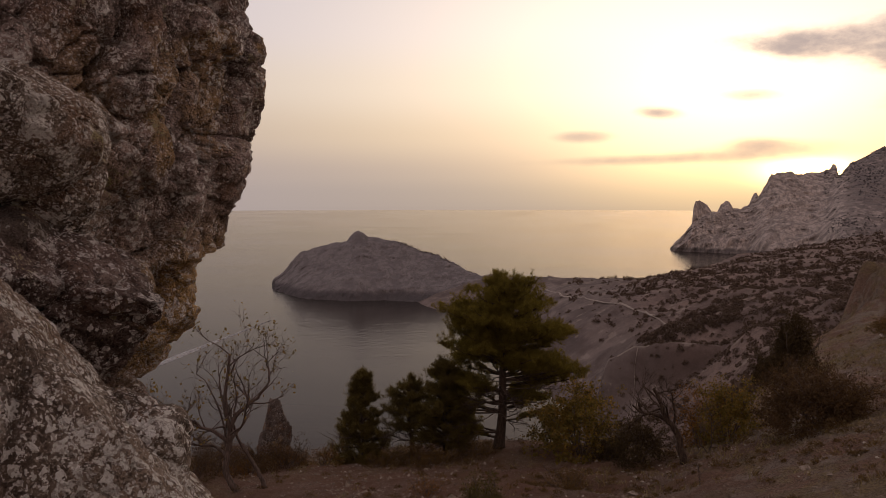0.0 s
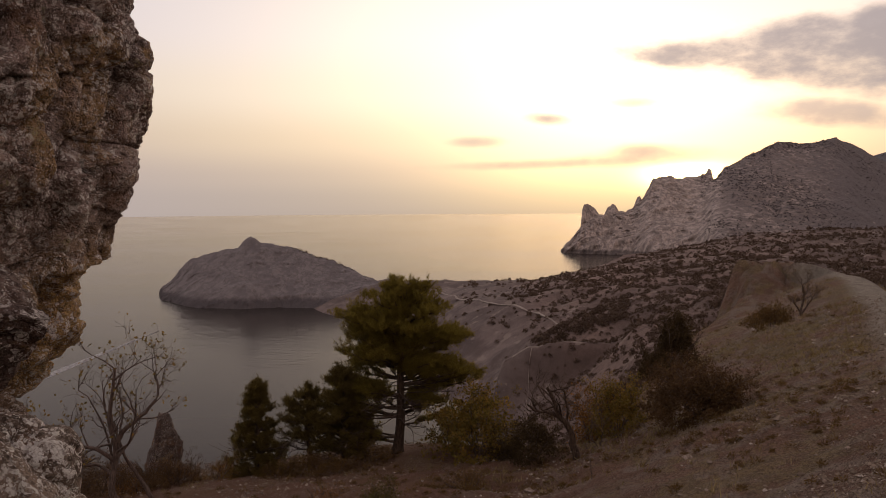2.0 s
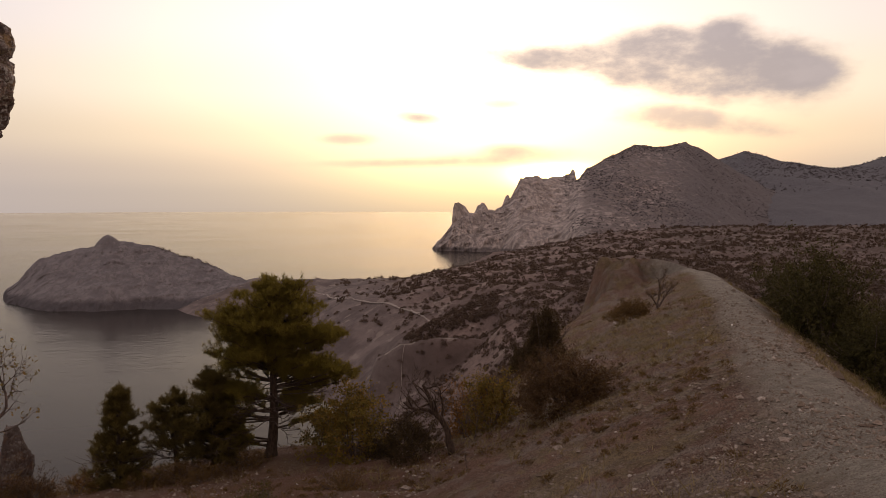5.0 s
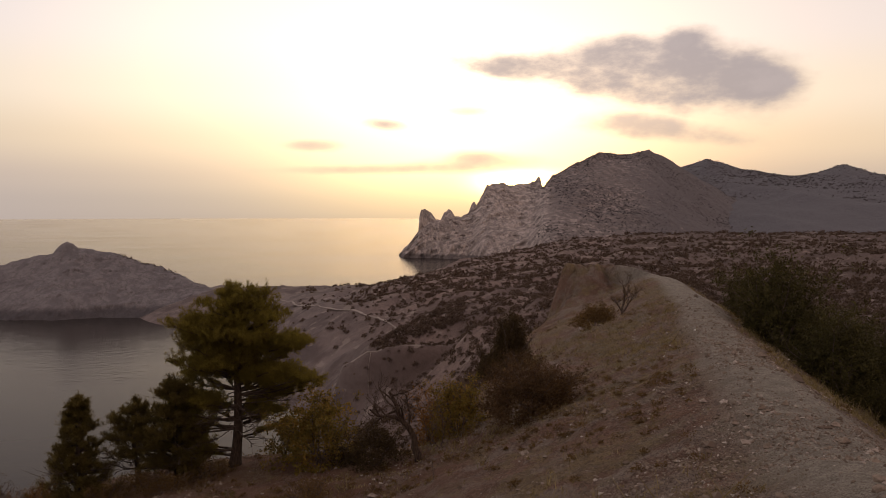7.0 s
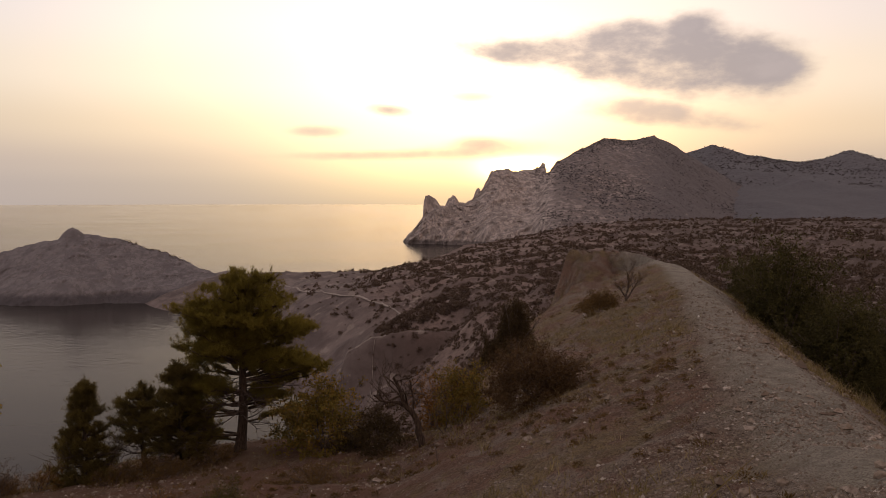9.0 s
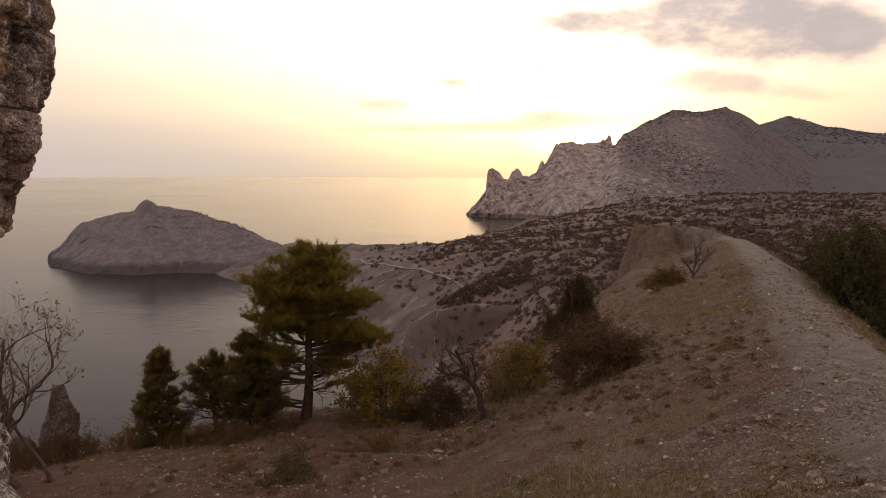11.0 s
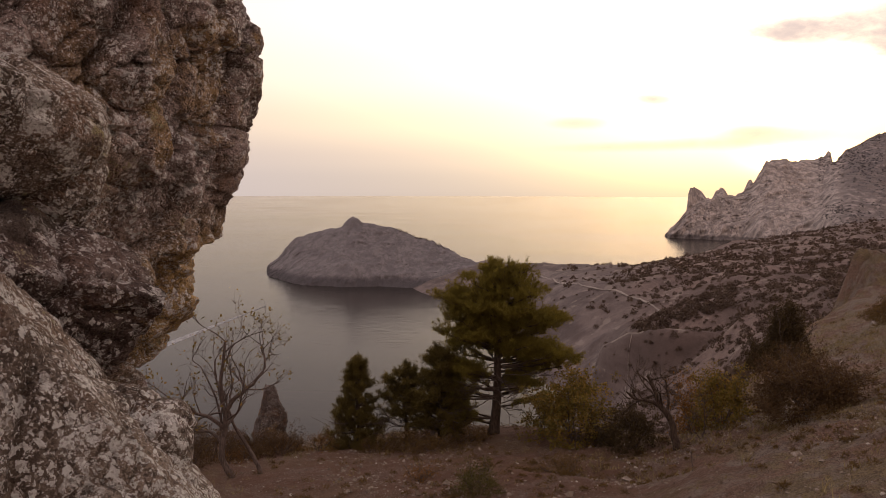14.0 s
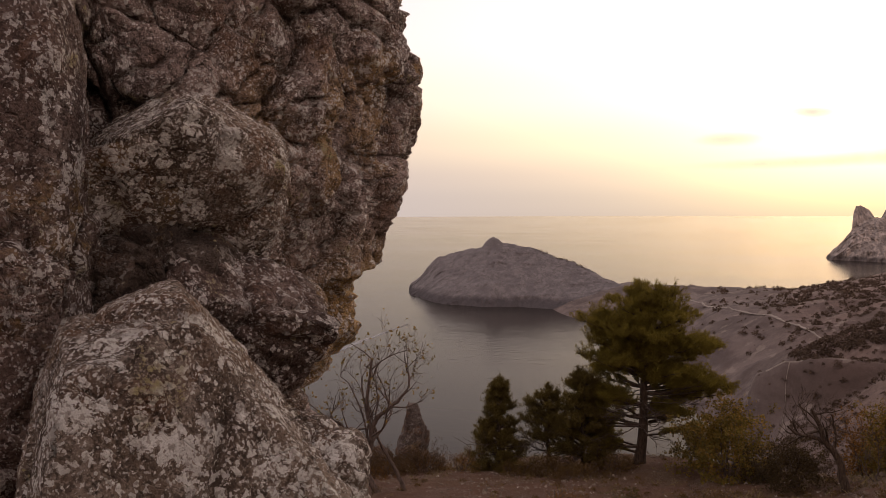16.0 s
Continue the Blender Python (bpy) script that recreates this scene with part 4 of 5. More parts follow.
def bent(start, way, length, steps, r, wander=0.12, lift=0.0):
    """A wandering line of places."""
    p, d, out = np.array(start, float), unit(np.array(way, float)), []
    for i in range(steps + 1):
        out.append(p.copy())
        d = unit(d + r.normal(0, wander, 3) + np.array((0, 0, lift)))
        p = p + d * length / steps
    return np.array(out)


def blades(at, way, long, wide, r):
    """Narrow triangles at places, along ways."""
    n = len(at)
    side = unit(np.cross(way, r.normal(0, 1, (n, 3)))) * (wide[:, None] * 0.5)
    v = np.stack([at - side, at + side, at + way * long[:, None]], 1).reshape(-1, 3)
    return v, np.arange(n * 3).reshape(-1, 3)


def leaves(at, way, long, wide, r):
    """Folded leaf shapes of four corners."""
    n = len(at)
    side = unit(np.cross(way, r.normal(0, 1, (n, 3)))) * (wide[:, None] * 0.5)
    mid = at + way * (long * 0.45)[:, None]
    sag = np.cross(unit(side), way) * (wide * 0.18)[:, None]
    v = np.stack([at, mid + side + sag, at + way * long[:, None], mid - side + sag], 1).reshape(-1, 3)
    return v, np.arange(n * 4).reshape(-1, 4)


def part(name, me, parent, label=""):
    ob = new(name, me)
    ob.parent = parent
    return tagged(ob, label)


def stand(name, turn, d, label, category="tree", sink=0.08, group=""):
    x, y = polar(turn, d)
    ob = new(name)
    ob.location = (x, y, ground_z(x, y) - sink)
    return tagged(ob, label, category, group)


def tuft_needles(centres, ups, count, long, wide, r, spread=0.9):
    """Needle tufts: blades that fan out of each centre."""
    at = np.repeat(centres, count, 0) + r.normal(0, 0.035, (len(centres) * count, 3))
    way = unit(np.repeat(ups, count, 0) + r.normal(0, spread, (len(at), 3)))
    n = len(at)
    return blades(at, way, long * r.uniform(0.6, 1.2, n), wide * r.uniform(0.7, 1.3, n), r)


def sprays(limb, reach, r, per=7):
    """Short side twigs along the outer part of a limb: lines and places for tufts."""
    lines, tips = [], []
    n = len(limb)
    for _ in range(per):
        i = int(r.integers(int(n * 0.35), n))
        way = unit(limb[min(i, n - 1)] - limb[max(i - 2, 0)] + r.normal(0, 0.45, 3) * np.linalg.norm(limb[1] - limb[0]) * 2)
        way[2] = way[2] * 0.5 + 0.15
        line = bent(limb[i], way, reach * r.uniform(0.4, 1.0), 5, r, 0.18, 0.05)
        lines.append(line)
        tips.append(line[2:])
    return lines, np.concatenate(tips)


def make_pine(name, turn, d, height, tiers, label, seed, trunk_r, lean, dense=1.0, dead=7, needle=0.15, tuft=20, loose=1.0, mat=None):
    """tiers: (height on the trunk, side shift, depth shift, reach, thickness) of each plate of foliage."""
    r = rnd(seed)
    tree = stand(name, turn, d, label)
    steps = 22
    t = np.linspace(0, 1, steps)
    stem = np.stack([lean * np.sin(t * 2.4) * height * 0.03 + 0.05 * np.sin(t * 9), 0.04 * np.sin(t * 7 + 1), t * height * 0.97], 1)
    w = Wood()
    w.limb(stem, trunk_r * (1 - t) ** 0.75 + 0.012 + trunk_r * 0.5 * np.exp(-t * 28), 12)
    part("trunk", w.mesh("trunk", PINE_BARK), tree)
    for z, sx, sy, reach, thick in tiers:
        k = max(3, int(5 * reach))
        w = Wood()
        centres = []
        root = np.array([np.interp(z - 0.35 * reach - 0.15, stem[:, 2], stem[:, i]) for i in range(3)])
        for j in range(k):
            a = 2 * math.pi * (j + r.uniform(-0.3, 0.3)) / k
            goal = np.array((stem[0, 0] + sx + math.cos(a) * reach * r.uniform(0.55, 0.95), sy + math.sin(a) * reach * r.uniform(0.55, 0.95), z + r.uniform(-0.1, 0.2)))
            u = np.linspace(0, 1, 9)[:, None]
            line = root * (1 - u) + goal * u + np.array((0, 0, 1.0)) * (np.sin(u * math.pi) * -0.10 * reach) + r.normal(0, 0.04, (9, 3)) * u
            w.limb(line, 0.055 * (1 - u[:, 0]) * (0.5 + 0.4 * reach) + 0.01, 6)
            lines, tips = sprays(line, reach * 0.6 + 0.06, r, 8 if reach > 0.7 else 11)
            for q in lines:
                w.limb(q, np.linspace(0.014, 0.005, len(q)), 4)
            centres.append(tips)
        limb = part("limb", w.mesh("limb", PINE_BARK), tree)
        # shoots over the limbs, in clusters with gaps between them
        airy = smooth(reach, 0.45, 0.9)
        n = int((150 + 180 * airy) * reach * reach * dense) + 10
        knots = int(10 * reach * reach * dense) + 4
        a, q = r.uniform(0, 2 * math.pi, knots), np.sqrt(r.uniform(0, 1, knots))
        edge = reach * (0.86 + 0.22 * np.sin(a * 3 + seed) + 0.12 * np.sin(a * 7 + z))
        knot = np.stack([sx + np.cos(a) * q * edge, sy + np.sin(a) * q * edge, z + thick * (1 - 0.8 * q ** 2) * r.uniform(-0.35, 1.1, knots)], 1)
        puff = unit(r.normal(0, 1, (n, 3))) * (r.uniform(0, 1, (n, 1)) ** 0.45) * np.array((0.36, 0.36, 0.22)) * loose * max(0.45, min(1.0, 0.2 + 0.72 * reach)) * r.uniform(0.6, 1.3, (knots, 1))[r.integers(0, knots, n)]
        centres.append(knot[r.integers(0, knots, n)] + puff)
        c = np.concatenate(centres)
        up = unit(np.stack([c[:, 0] * 0.15, c[:, 1] * 0.15, np.full(len(c), 0.9)], 1))
        v, f = tuft_needles(c, up, tuft, needle, 0.017, r)
        part("needles", mesh_of("needles", v, f, mat or NEEDLES, False), limb, "dark olive pine needles in a flat plate")
    for _ in range(dead):
        z = r.uniform(0.14, 0.42) * height
        root = np.array([np.interp(z, stem[:, 2], stem[:, i]) for i in range(3)])
        a = r.uniform(0, 2 * math.pi)
        w = Wood()
        line = bent(root, (math.cos(a), math.sin(a), -0.02), r.uniform(0.22, 0.40) * height ** 0.5 * 2.4, 10, r, 0.15, 0.01)
        w.limb(line, np.linspace(0.028, 0.006, len(line)), 5)
        for q in sprays(line, 0.9, r, 12)[0]:
            w.limb(q, np.linspace(0.010, 0.003, len(q)), 3)
        part("dead_limb", w.mesh("dead_limb", GREY_BARK), tree, "bare dry limb with thin twigs")
    return tree


pine = make_pine("pine_tree", 4.25, 32.0, 7.5, [
    (7.2, 0.15, 0.0, 0.75, 0.36), (6.85, 0.60, 0.1, 1.10, 0.48), (6.75, -0.30, 0.0, 1.10, 0.48), (6.25, 0.95, -0.2, 1.15, 0.42), (6.1, -0.25, 0.3, 1.30, 0.42), (5.95, -1.55, 0.0, 1.15, 0.40),
    (5.6, 0.45, -0.4, 1.25, 0.42), (5.5, -0.95, 0.3, 1.15, 0.38), (5.1, 2.40, 0.0, 0.95, 0.58), (5.15, 1.65, 0.2, 0.85, 0.40), (4.95, 0.90, 0.3, 1.20, 0.40), (4.85, -0.55, -0.4, 0.95, 0.36),
    (4.35, -1.30, 0.1, 1.00, 0.38), (4.2, 0.35, 0.5, 0.85, 0.30), (4.1, -0.50, 0.2, 0.75, 0.26), (3.75, 1.75, 0.1, 1.15, 0.38), (3.5, 2.70, -0.1, 0.95, 0.36), (3.15, 3.10, 0.1, 0.55, 0.26),
    (3.85, 0.90, -0.5, 0.75, 0.26), (2.45, 1.15, -0.1, 0.85, 0.46), (2.15, 1.65, 0.2, 0.60, 0.26), (2.95, -1.75, 0.1, 0.80, 0.34), (2.5, -1.55, 0.2, 1.05, 0.42), (2.1, -2.15, -0.1, 0.85, 0.40),
    (5.75, -0.70, 0.1, 1.35, 0.42), (5.15, -1.25, -0.1, 1.15, 0.40), (5.1, 0.40, 0.5, 1.45, 0.42), (4.75, 1.60, 0.2, 1.15, 0.40), (4.5, -0.60, -0.6, 1.20, 0.38), (4.05, 1.10, -0.7, 1.15, 0.36),
    (3.75, -1.10, 0.5, 0.95, 0.32), (3.05, -1.30, -0.5, 0.90, 0.30), (2.85, 1.80, 0.6, 0.80, 0.28),
    (1.2, -1.90, 0.0, 0.85, 0.36), (0.9, -1.20, 0.2, 0.65, 0.26), (1.55, 1.90, 0.1, 0.45, 0.18)],
    "tall umbrella pine with layered dark needles and bare lower limbs", 101, 0.21, 1.0, 0.95, 30, 0.15, 19, 1.2)


def whorls(height, low, spread, point, seed):
    """Tiers for a young pine: side shoots at uneven heights, wider towards the foot."""
    r = rnd(seed)
    tiers = [(height - 0.22, 0.0, 0.0, 0.14, 0.30)]
    z = height - 0.55
    while z > low:
        k = (height - z) / (height - low)
        wide = spread * (0.14 + 0.86 * k ** point)
        for i in range(5):
            a, out = 2 * math.pi * (i + r.uniform(-0.3, 0.3)) / 5, wide * r.uniform(0.45, 0.85)
            tiers.append((z + r.uniform(-0.2, 0.2), math.cos(a) * out, math.sin(a) * out, max(0.14, wide * r.uniform(0.22, 0.40)), 0.14))
        z -= r.uniform(0.34, 0.5)
    return tiers


make_pine("pine_tree", -6.2, 32.0, 4.2, whorls(4.2, 0.2, 1.85, 1.2, 112), "young cone-shaped pine at the cliff's edge", 111, 0.09, 0.6, 0.5, 6, 0.17, 8, 1.6, YOUNG_NEEDLES)
make_pine("pine_tree", -2.4, 32.4, 3.6, whorls(3.6, 1.2, 1.6, 0.5, 122), "small round-headed pine with bare lower twigs", 121, 0.10, -0.6, 0.42, 20, 0.17, 8, 1.8, YOUNG_NEEDLES)
make_pine("pine_tree", 0.1, 31.6, 4.3, whorls(4.3, 0.5, 1.7, 0.65, 132), "bushy pine crowding against its taller neighbour", 131, 0.11, 0.5, 0.5, 12, 0.17, 9, 1.8, YOUNG_NEEDLES)


def make_bush(name, turn, d, wide, high, label, seed, mat, count, leaf=(0.10, 0.055), stems=9, bare=0.0, category="bush", wood=GREY_BARK, at=None, group="", shape=0.75, taper=0.0):
    """A many-stemmed bush: clumps of leaves round the ends of its stems."""
    r = rnd(seed)
    bush = stand(name, turn, d, label, category, group=group)
    clumps = []
    for i in range(stems):
        a = 2 * math.pi * (i + r.uniform(-0.3, 0.3)) / stems
        lean = r.uniform(0.15, 1.0)
        line = bent((0.12 * math.cos(a), 0.12 * math.sin(a), 0), (math.cos(a) * lean * wide / high, math.sin(a) * lean * wide / high, 1.0), math.hypot(high, lean * wide) * r.uniform(0.75, 1.0), 9, r, 0.12)
        w = Wood()
        w.limb(line, np.linspace(0.03, 0.006, 10) * (0.5 + high / 4), 5)
        for q in sprays(line, 0.35 * high, r, 8)[0]:
            w.limb(q, np.linspace(0.010, 0.003, len(q)), 3)
            clumps.append(q[-1])
        part("stem", w.mesh("stem", wood), bush)
        clumps.extend(line[5:])
    clumps = np.array(clumps)
    # fill the dome with more clumps, open here and there
    n = int(26 * stems * (1 - bare))
    g3 = unit(r.normal(0, 1, (n, 3)))
    g3[:, 2] = np.abs(g3[:, 2])
    q = r.uniform(0.45, 1.0, n) ** shape
    dome = g3 * q[:, None] * np.array((wide, wide, high)) * (1 + 0.22 * fbm(g3 * 2.2 + seed, 3, seed)[:, None])
    if taper:
        for q3 in (clumps, dome):
            q3[:, :2] *= 1 - taper * np.clip(q3[:, 2:3] / high, 0, 1)
    clumps = np.concatenate([clumps, dome])
    pick = r.integers(0, len(clumps), count)
    pos = clumps[pick] + r.normal(0, 0.085 * (0.6 + high / 5), (count, 3))
    pos[:, 2] = np.maximum(pos[:, 2], 0.05)
    way = unit(r.normal(0, 1, (count, 3)) + np.array((0, 0, 0.25)))
    v, f = leaves(pos, way, leaf[0] * r.uniform(0.6, 1.3, count), leaf[1] * r.uniform(0.6, 1.3, count), r)
    part("foliage", mesh_of("foliage", v, f, mat, False), bush)
    return bush


make_bush("oak_bush", 10.5, 30.0, 1.8, 2.6, "bushy young oak with yellowing autumn leaves", 201, OAK, 7000, (0.13, 0.08), 11)
make_bush("oak_bush", 8.2, 31.0, 1.3, 2.1, "small oak bush with sparse yellow leaves", 203, OAK, 2400, (0.12, 0.07), 8, 0.5)
make_bush("juniper_bush", 14.7, 28.0, 1.25, 1.75, "low dark juniper bush below a bare tree", 205, JUNIPER, 9000, (0.10, 0.03), 9)
make_bush("juniper_bush", 12.4, 29.0, 0.8, 0.9, "low dark juniper bush under the oak", 206, JUNIPER, 3000, (0.10, 0.03), 7)
make_bush("hawthorn_bush", 20.9, 29.2, 1.15, 1.9, "thorny bush with russet and yellow leaves", 207, OAK, 6500, (0.09, 0.06), 10, 0.1)
make_bush("hawthorn_bush", 18.9, 30.0, 0.8, 2.9, "tall thin bush with russet leaves", 209, RUSSET, 3600, (0.09, 0.06), 10, 0.3)
make_bush("scrub_bush", 26.6, 26.6, 1.95, 1.8, "wide rounded red-brown bush on the slope", 211, THICKET, 30000, (0.09, 0.035), 20, -0.6)
make_bush("juniper_bush", 24.9, 39.0, 1.5, 2.9, "dark upright juniper on the slope", 213, JUNIPER, 17000, (0.12, 0.04), 10, -0.4, taper=0.6)
make_bush("juniper_bush", 23.5, 39.0, 0.8, 1.3, "small dark juniper beside a larger one", 214, JUNIPER, 7000, (0.11, 0.035), 8, -0.2)
make_bush("scrub_bush", 31.3, 45.0, 1.5, 1.15, "olive bush below the knoll's bare tree", 215, OLIVE, 7500, (0.10, 0.045), 9, -0.3)
make_bush("scrub_bush", 3.0, 21.5, 0.85, 0.85, "small round green bush on the stony slope", 217, GREEN, 5200, (0.055, 0.022), 8, -0.3)
make_bush("scrub_bush", 9.4, 24.5, 0.85, 0.75, "low brown-green bush on the stony slope", 219, OLIVE, 2600, (0.06, 0.025), 8, -0.2)
make_bush("scrub_bush", -0.5, 29.5, 1.1, 0.6, "low olive bush under the pines", 221, OLIVE, 3200, (0.06, 0.025), 8, -0.2)
make_bush("scrub_bush", -1.4, 23.5, 0.8, 0.5, "dry reddish-brown bush on the stony slope", 223, RUSSET, 1500, (0.05, 0.02), 10, 0.3)
make_bush("scrub_bush", -9.0, 31.0, 0.9, 0.8, "dry brown bush at the cliff's edge", 225, RUSSET, 1700, (0.06, 0.025), 9, 0.3)
make_bush("scrub_bush", -4.6, 30.5, 1.0, 0.7, "low dark bush under a young pine", 227, OLIVE, 3000, (0.06, 0.025), 9)
make_bush("scrub_bush", -1.8, 31.0, 1.3, 0.9, "low dark bush between two pines", 231, OLIVE, 4200, (0.07, 0.028), 10)
make_bush("scrub_bush", 2.2, 31.0, 1.2, 0.8, "low olive bush at the tall pine's foot", 233, OLIVE, 3600, (0.07, 0.028), 10)
make_bush("scrub_bush", -20.5, 24.0, 0.9, 0.9, "straw-coloured bush beside the crag's foot", 229, OAK, 2400, (0.07, 0.03), 9)

make_bush("scrub_bush", -11.2, 32.5, 1.0, 0.8, "russet bush beside the rock pinnacle", 235, RUSSET, 1900, (0.07, 0.03), 9, 0.2)
make_bush("scrub_bush", -13.8, 31.5, 1.1, 0.6, "brown thorny bush below the rock pinnacle", 237, OLIVE, 2200, (0.06, 0.025), 9, 0.1)
for turn, d, wide, high, seed in ((-18.6, 29.0, 1.4, 1.2, 251), (-17.0, 30.6, 1.5, 1.3, 253), (-14.6, 30.6, 1.3, 0.9, 255), (-12.0, 31.4, 1.2, 0.9, 257)):
    make_bush("thorn_thicket", turn, d, wide, high, "dark thorny thicket at the cliff's edge", seed, THICKET, 4200, (0.07, 0.028), 14, 0.1, group="thickets at the cliff's edge")
make_bush("scrub_bush", -15.6, 29.5, 0.9, 0.45, "low dry bush behind the twisted tree", 239, RUSSET, 1500, (0.05, 0.022), 9, 0.3)


def make_bare_tree(name, turn, d, trunks, label, seed, leaf_mat, leaf_count, twigs=9, leaf=(0.09, 0.05), bark=None):
    """trunks: lines of (side, depth, up) for each stem with its foot radius."""
    r = rnd(seed)
    tree = stand(name, turn, d, label)
    ends = []

    def grow(line, radius, depth, wood, boughs):
        wood.limb(line, np.linspace(radius, radius * 0.35, len(line)), 8 if depth == 0 else 5)
        ends.append(line[-1])
        if depth >= 3:
            return
        n = len(line)
        for _ in range(twigs if depth == 0 else (5 if depth == 1 else 4)):
            i = int(r.integers(int(n * 0.4), n))
            base = unit(line[i] - line[max(i - 2, 0)])
            way = unit(base * 0.6 + r.normal(0, 0.55, 3) * np.array((1, 0.8, 0.6)) + np.array((0, 0, 0.28)))
            length = (np.linalg.norm(np.diff(line, axis=0), axis=1).sum()) * r.uniform(0.28, 0.6)
            own = Wood() if depth == 0 else wood
            grow(bent(line[i], way, length, 7, r, 0.2, 0.03), max(0.005, radius * (0.5 - 0.3 * i / n)), depth + 1, own, boughs)
            if depth == 0:
                boughs.append(own)

    for foot, pts in trunks:
        wood = Wood()
        pts = np.array(pts, float)
        t = np.linspace(0, len(pts) - 1, 18)
        line = np.stack([np.interp(t, np.arange(len(pts)), pts[:, i]) for i in range(3)], 1)
        for _ in range(2):
            line[1:-1] = (line[:-2] + 2 * line[1:-1] + line[2:]) / 4
        line += r.normal(0, 0.015, line.shape)
        boughs = []
        grow(line, foot, 0, wood, boughs)
        trunk = part("trunk", wood.mesh("trunk", bark or GREY_BARK), tree)
        for bough in boughs:
            part("branch", bough.mesh("branch", bark or GREY_BARK), trunk)
    if leaf_count:
        ends = np.array(ends)
        pick = ends[r.integers(0, len(ends), leaf_count)] + r.normal(0, 0.09, (leaf_count, 3))
        v, f = leaves(pick, unit(r.normal(0, 1, (leaf_count, 3))), leaf[0] * r.uniform(0.6, 1.3, leaf_count), leaf[1] * r.uniform(0.6, 1.3, leaf_count), r)
        part("foliage", mesh_of("foliage", v, f, leaf_mat, False), tree, "few curled yellow-green leaves")
    return tree


make_bare_tree("bare_tree", 18.0, 27.0, [(0.15, [(0, 0, 0), (-0.12, 0, 0.4), (-0.18, 0, 0.85), (-0.4, 0.05, 1.35), (-0.75, 0, 1.75), (-0.85, 0, 2.2), (-1.15, 0, 2.7)]), (0.08, [(-0.55, 0.05, 1.5), (-0.95, 0.1, 1.75), (-1.5, 0.1, 1.85), (-1.85, 0, 2.1)]), (0.06, [(-0.4, 0.05, 1.3), (-0.35, 0.1, 1.9), (-0.5, 0.1, 2.5)])],
               "leaning bare tree with a crooked dark trunk", 301, None, 0, 5, bark=PINE_BARK)
make_bare_tree("bare_tree", -15.4, 26.5, [
    (0.13, [(0, 0, 0), (-0.28, 0, 0.35), (-0.45, 0, 0.8), (-0.38, 0.05, 1.35), (-0.22, 0.1, 1.8), (-0.33, 0.1, 2.5), (-0.42, 0, 3.3), (-0.30, 0, 4.0), (-0.17, 0, 4.8)]),
    (0.085, [(-0.30, 0.1, 2.3), (0.05, 0.05, 2.8), (0.45, 0, 3.15), (0.9, -0.1, 3.5), (1.2, 0, 4.0), (1.05, 0, 4.5)]),
    (0.08, [(-0.25, 0.1, 1.7), (-0.7, 0, 2.15), (-1.3, 0.1, 2.3), (-1.8, 0, 2.7), (-2.2, 0, 2.75)]), (0.06, [(-0.38, 0.05, 1.3), (-0.9, 0.3, 1.6), (-1.5, 0.2, 1.6), (-1.9, 0.1, 1.95)])],
    "bare twisted tree with a few yellow-green leaves", 311, OAK, 520, 10, (0.13, 0.075))
make_bare_tree("bare_tree", -13.4, 26.6, [(0.09, [(0, 0, 0), (-0.15, 0, 0.45), (-0.4, 0, 0.95), (-0.75, 0, 1.5), (-1.1, 0.1, 2.2), (-1.25, 0.1, 3.0)])],
               "thin bare tree beside a twisted one", 313, OAK, 120, 6, (0.12, 0.07))
make_bare_tree("bare_tree", 33.2, 45.5, [(0.09, [(0, 0, 0), (-0.1, 0, 0.45), (0.15, 0, 1.0), (0.05, 0, 1.55)]), (0.06, [(0, 0, 0.2), (0.4, 0, 0.7), (0.65, 0, 1.1)]), (0.05, [(-0.1, 0, 0.3), (-0.4, 0, 0.7), (-0.55, 0, 1.05)])],
               "small bare tree on the knoll's flank", 315, OLIVE, 420, 9)
make_bare_tree("bare_sapling", 19.6, 27.6, [(0.03, [(0, 0, 0), (0.1, 0, 0.5), (0.05, 0, 1.2)]), (0.025, [(0, 0, 0.05), (0.5, 0, 0.3), (0.9, 0, 0.6)]), (0.025, [(0, 0, 0.05), (-0.3, 0, 0.4), (-0.5, 0, 0.9)])],
               "pale leafless sapling among russet bushes", 317, None, 0, 6)
make_bare_tree("bare_sapling", 19.0, 23.0, [(0.02, [(0, 0, 0), (0.02, 0, 0.3), (-0.03, 0, 0.75)])], "thin dead stick standing in the slope", 319, None, 0, 3)

# junipers on the shaded side of the crest
models = [make_bush("juniper_bush", 52 + 3 * k, 46 + 4 * k, 1.6 + 0.25 * k, 3.2 + 0.8 * k, "dark bushy juniper on the shaded slope", 401 + k, WOOD_GREEN, 11000, (0.17, 0.055), 8, -0.9, group="junipers beside the path") for k in range(3)]
r = rnd(77)
for i in range(48):
    s, u = r.uniform(4, 66), -r.uniform(3.4, 20)
    x, y = CREST_FROM + CREST_ALONG * s + CREST_LEFT * (u + np.interp(s, [40, 48, 58, 70], [0, 0.6, 4.0, 6.0]))
    if math.degrees(math.atan2(x, y)) < 41.5:
        continue
    k = r.uniform(0.75, 1.25)
    copy_thing(models[i % 3], Matrix.LocRotScale((x, y, ground_z(x, y) - 0.1), Euler((0, 0, r.uniform(0, 6.3))), (k, k, k * r.uniform(0.85, 1.15))))


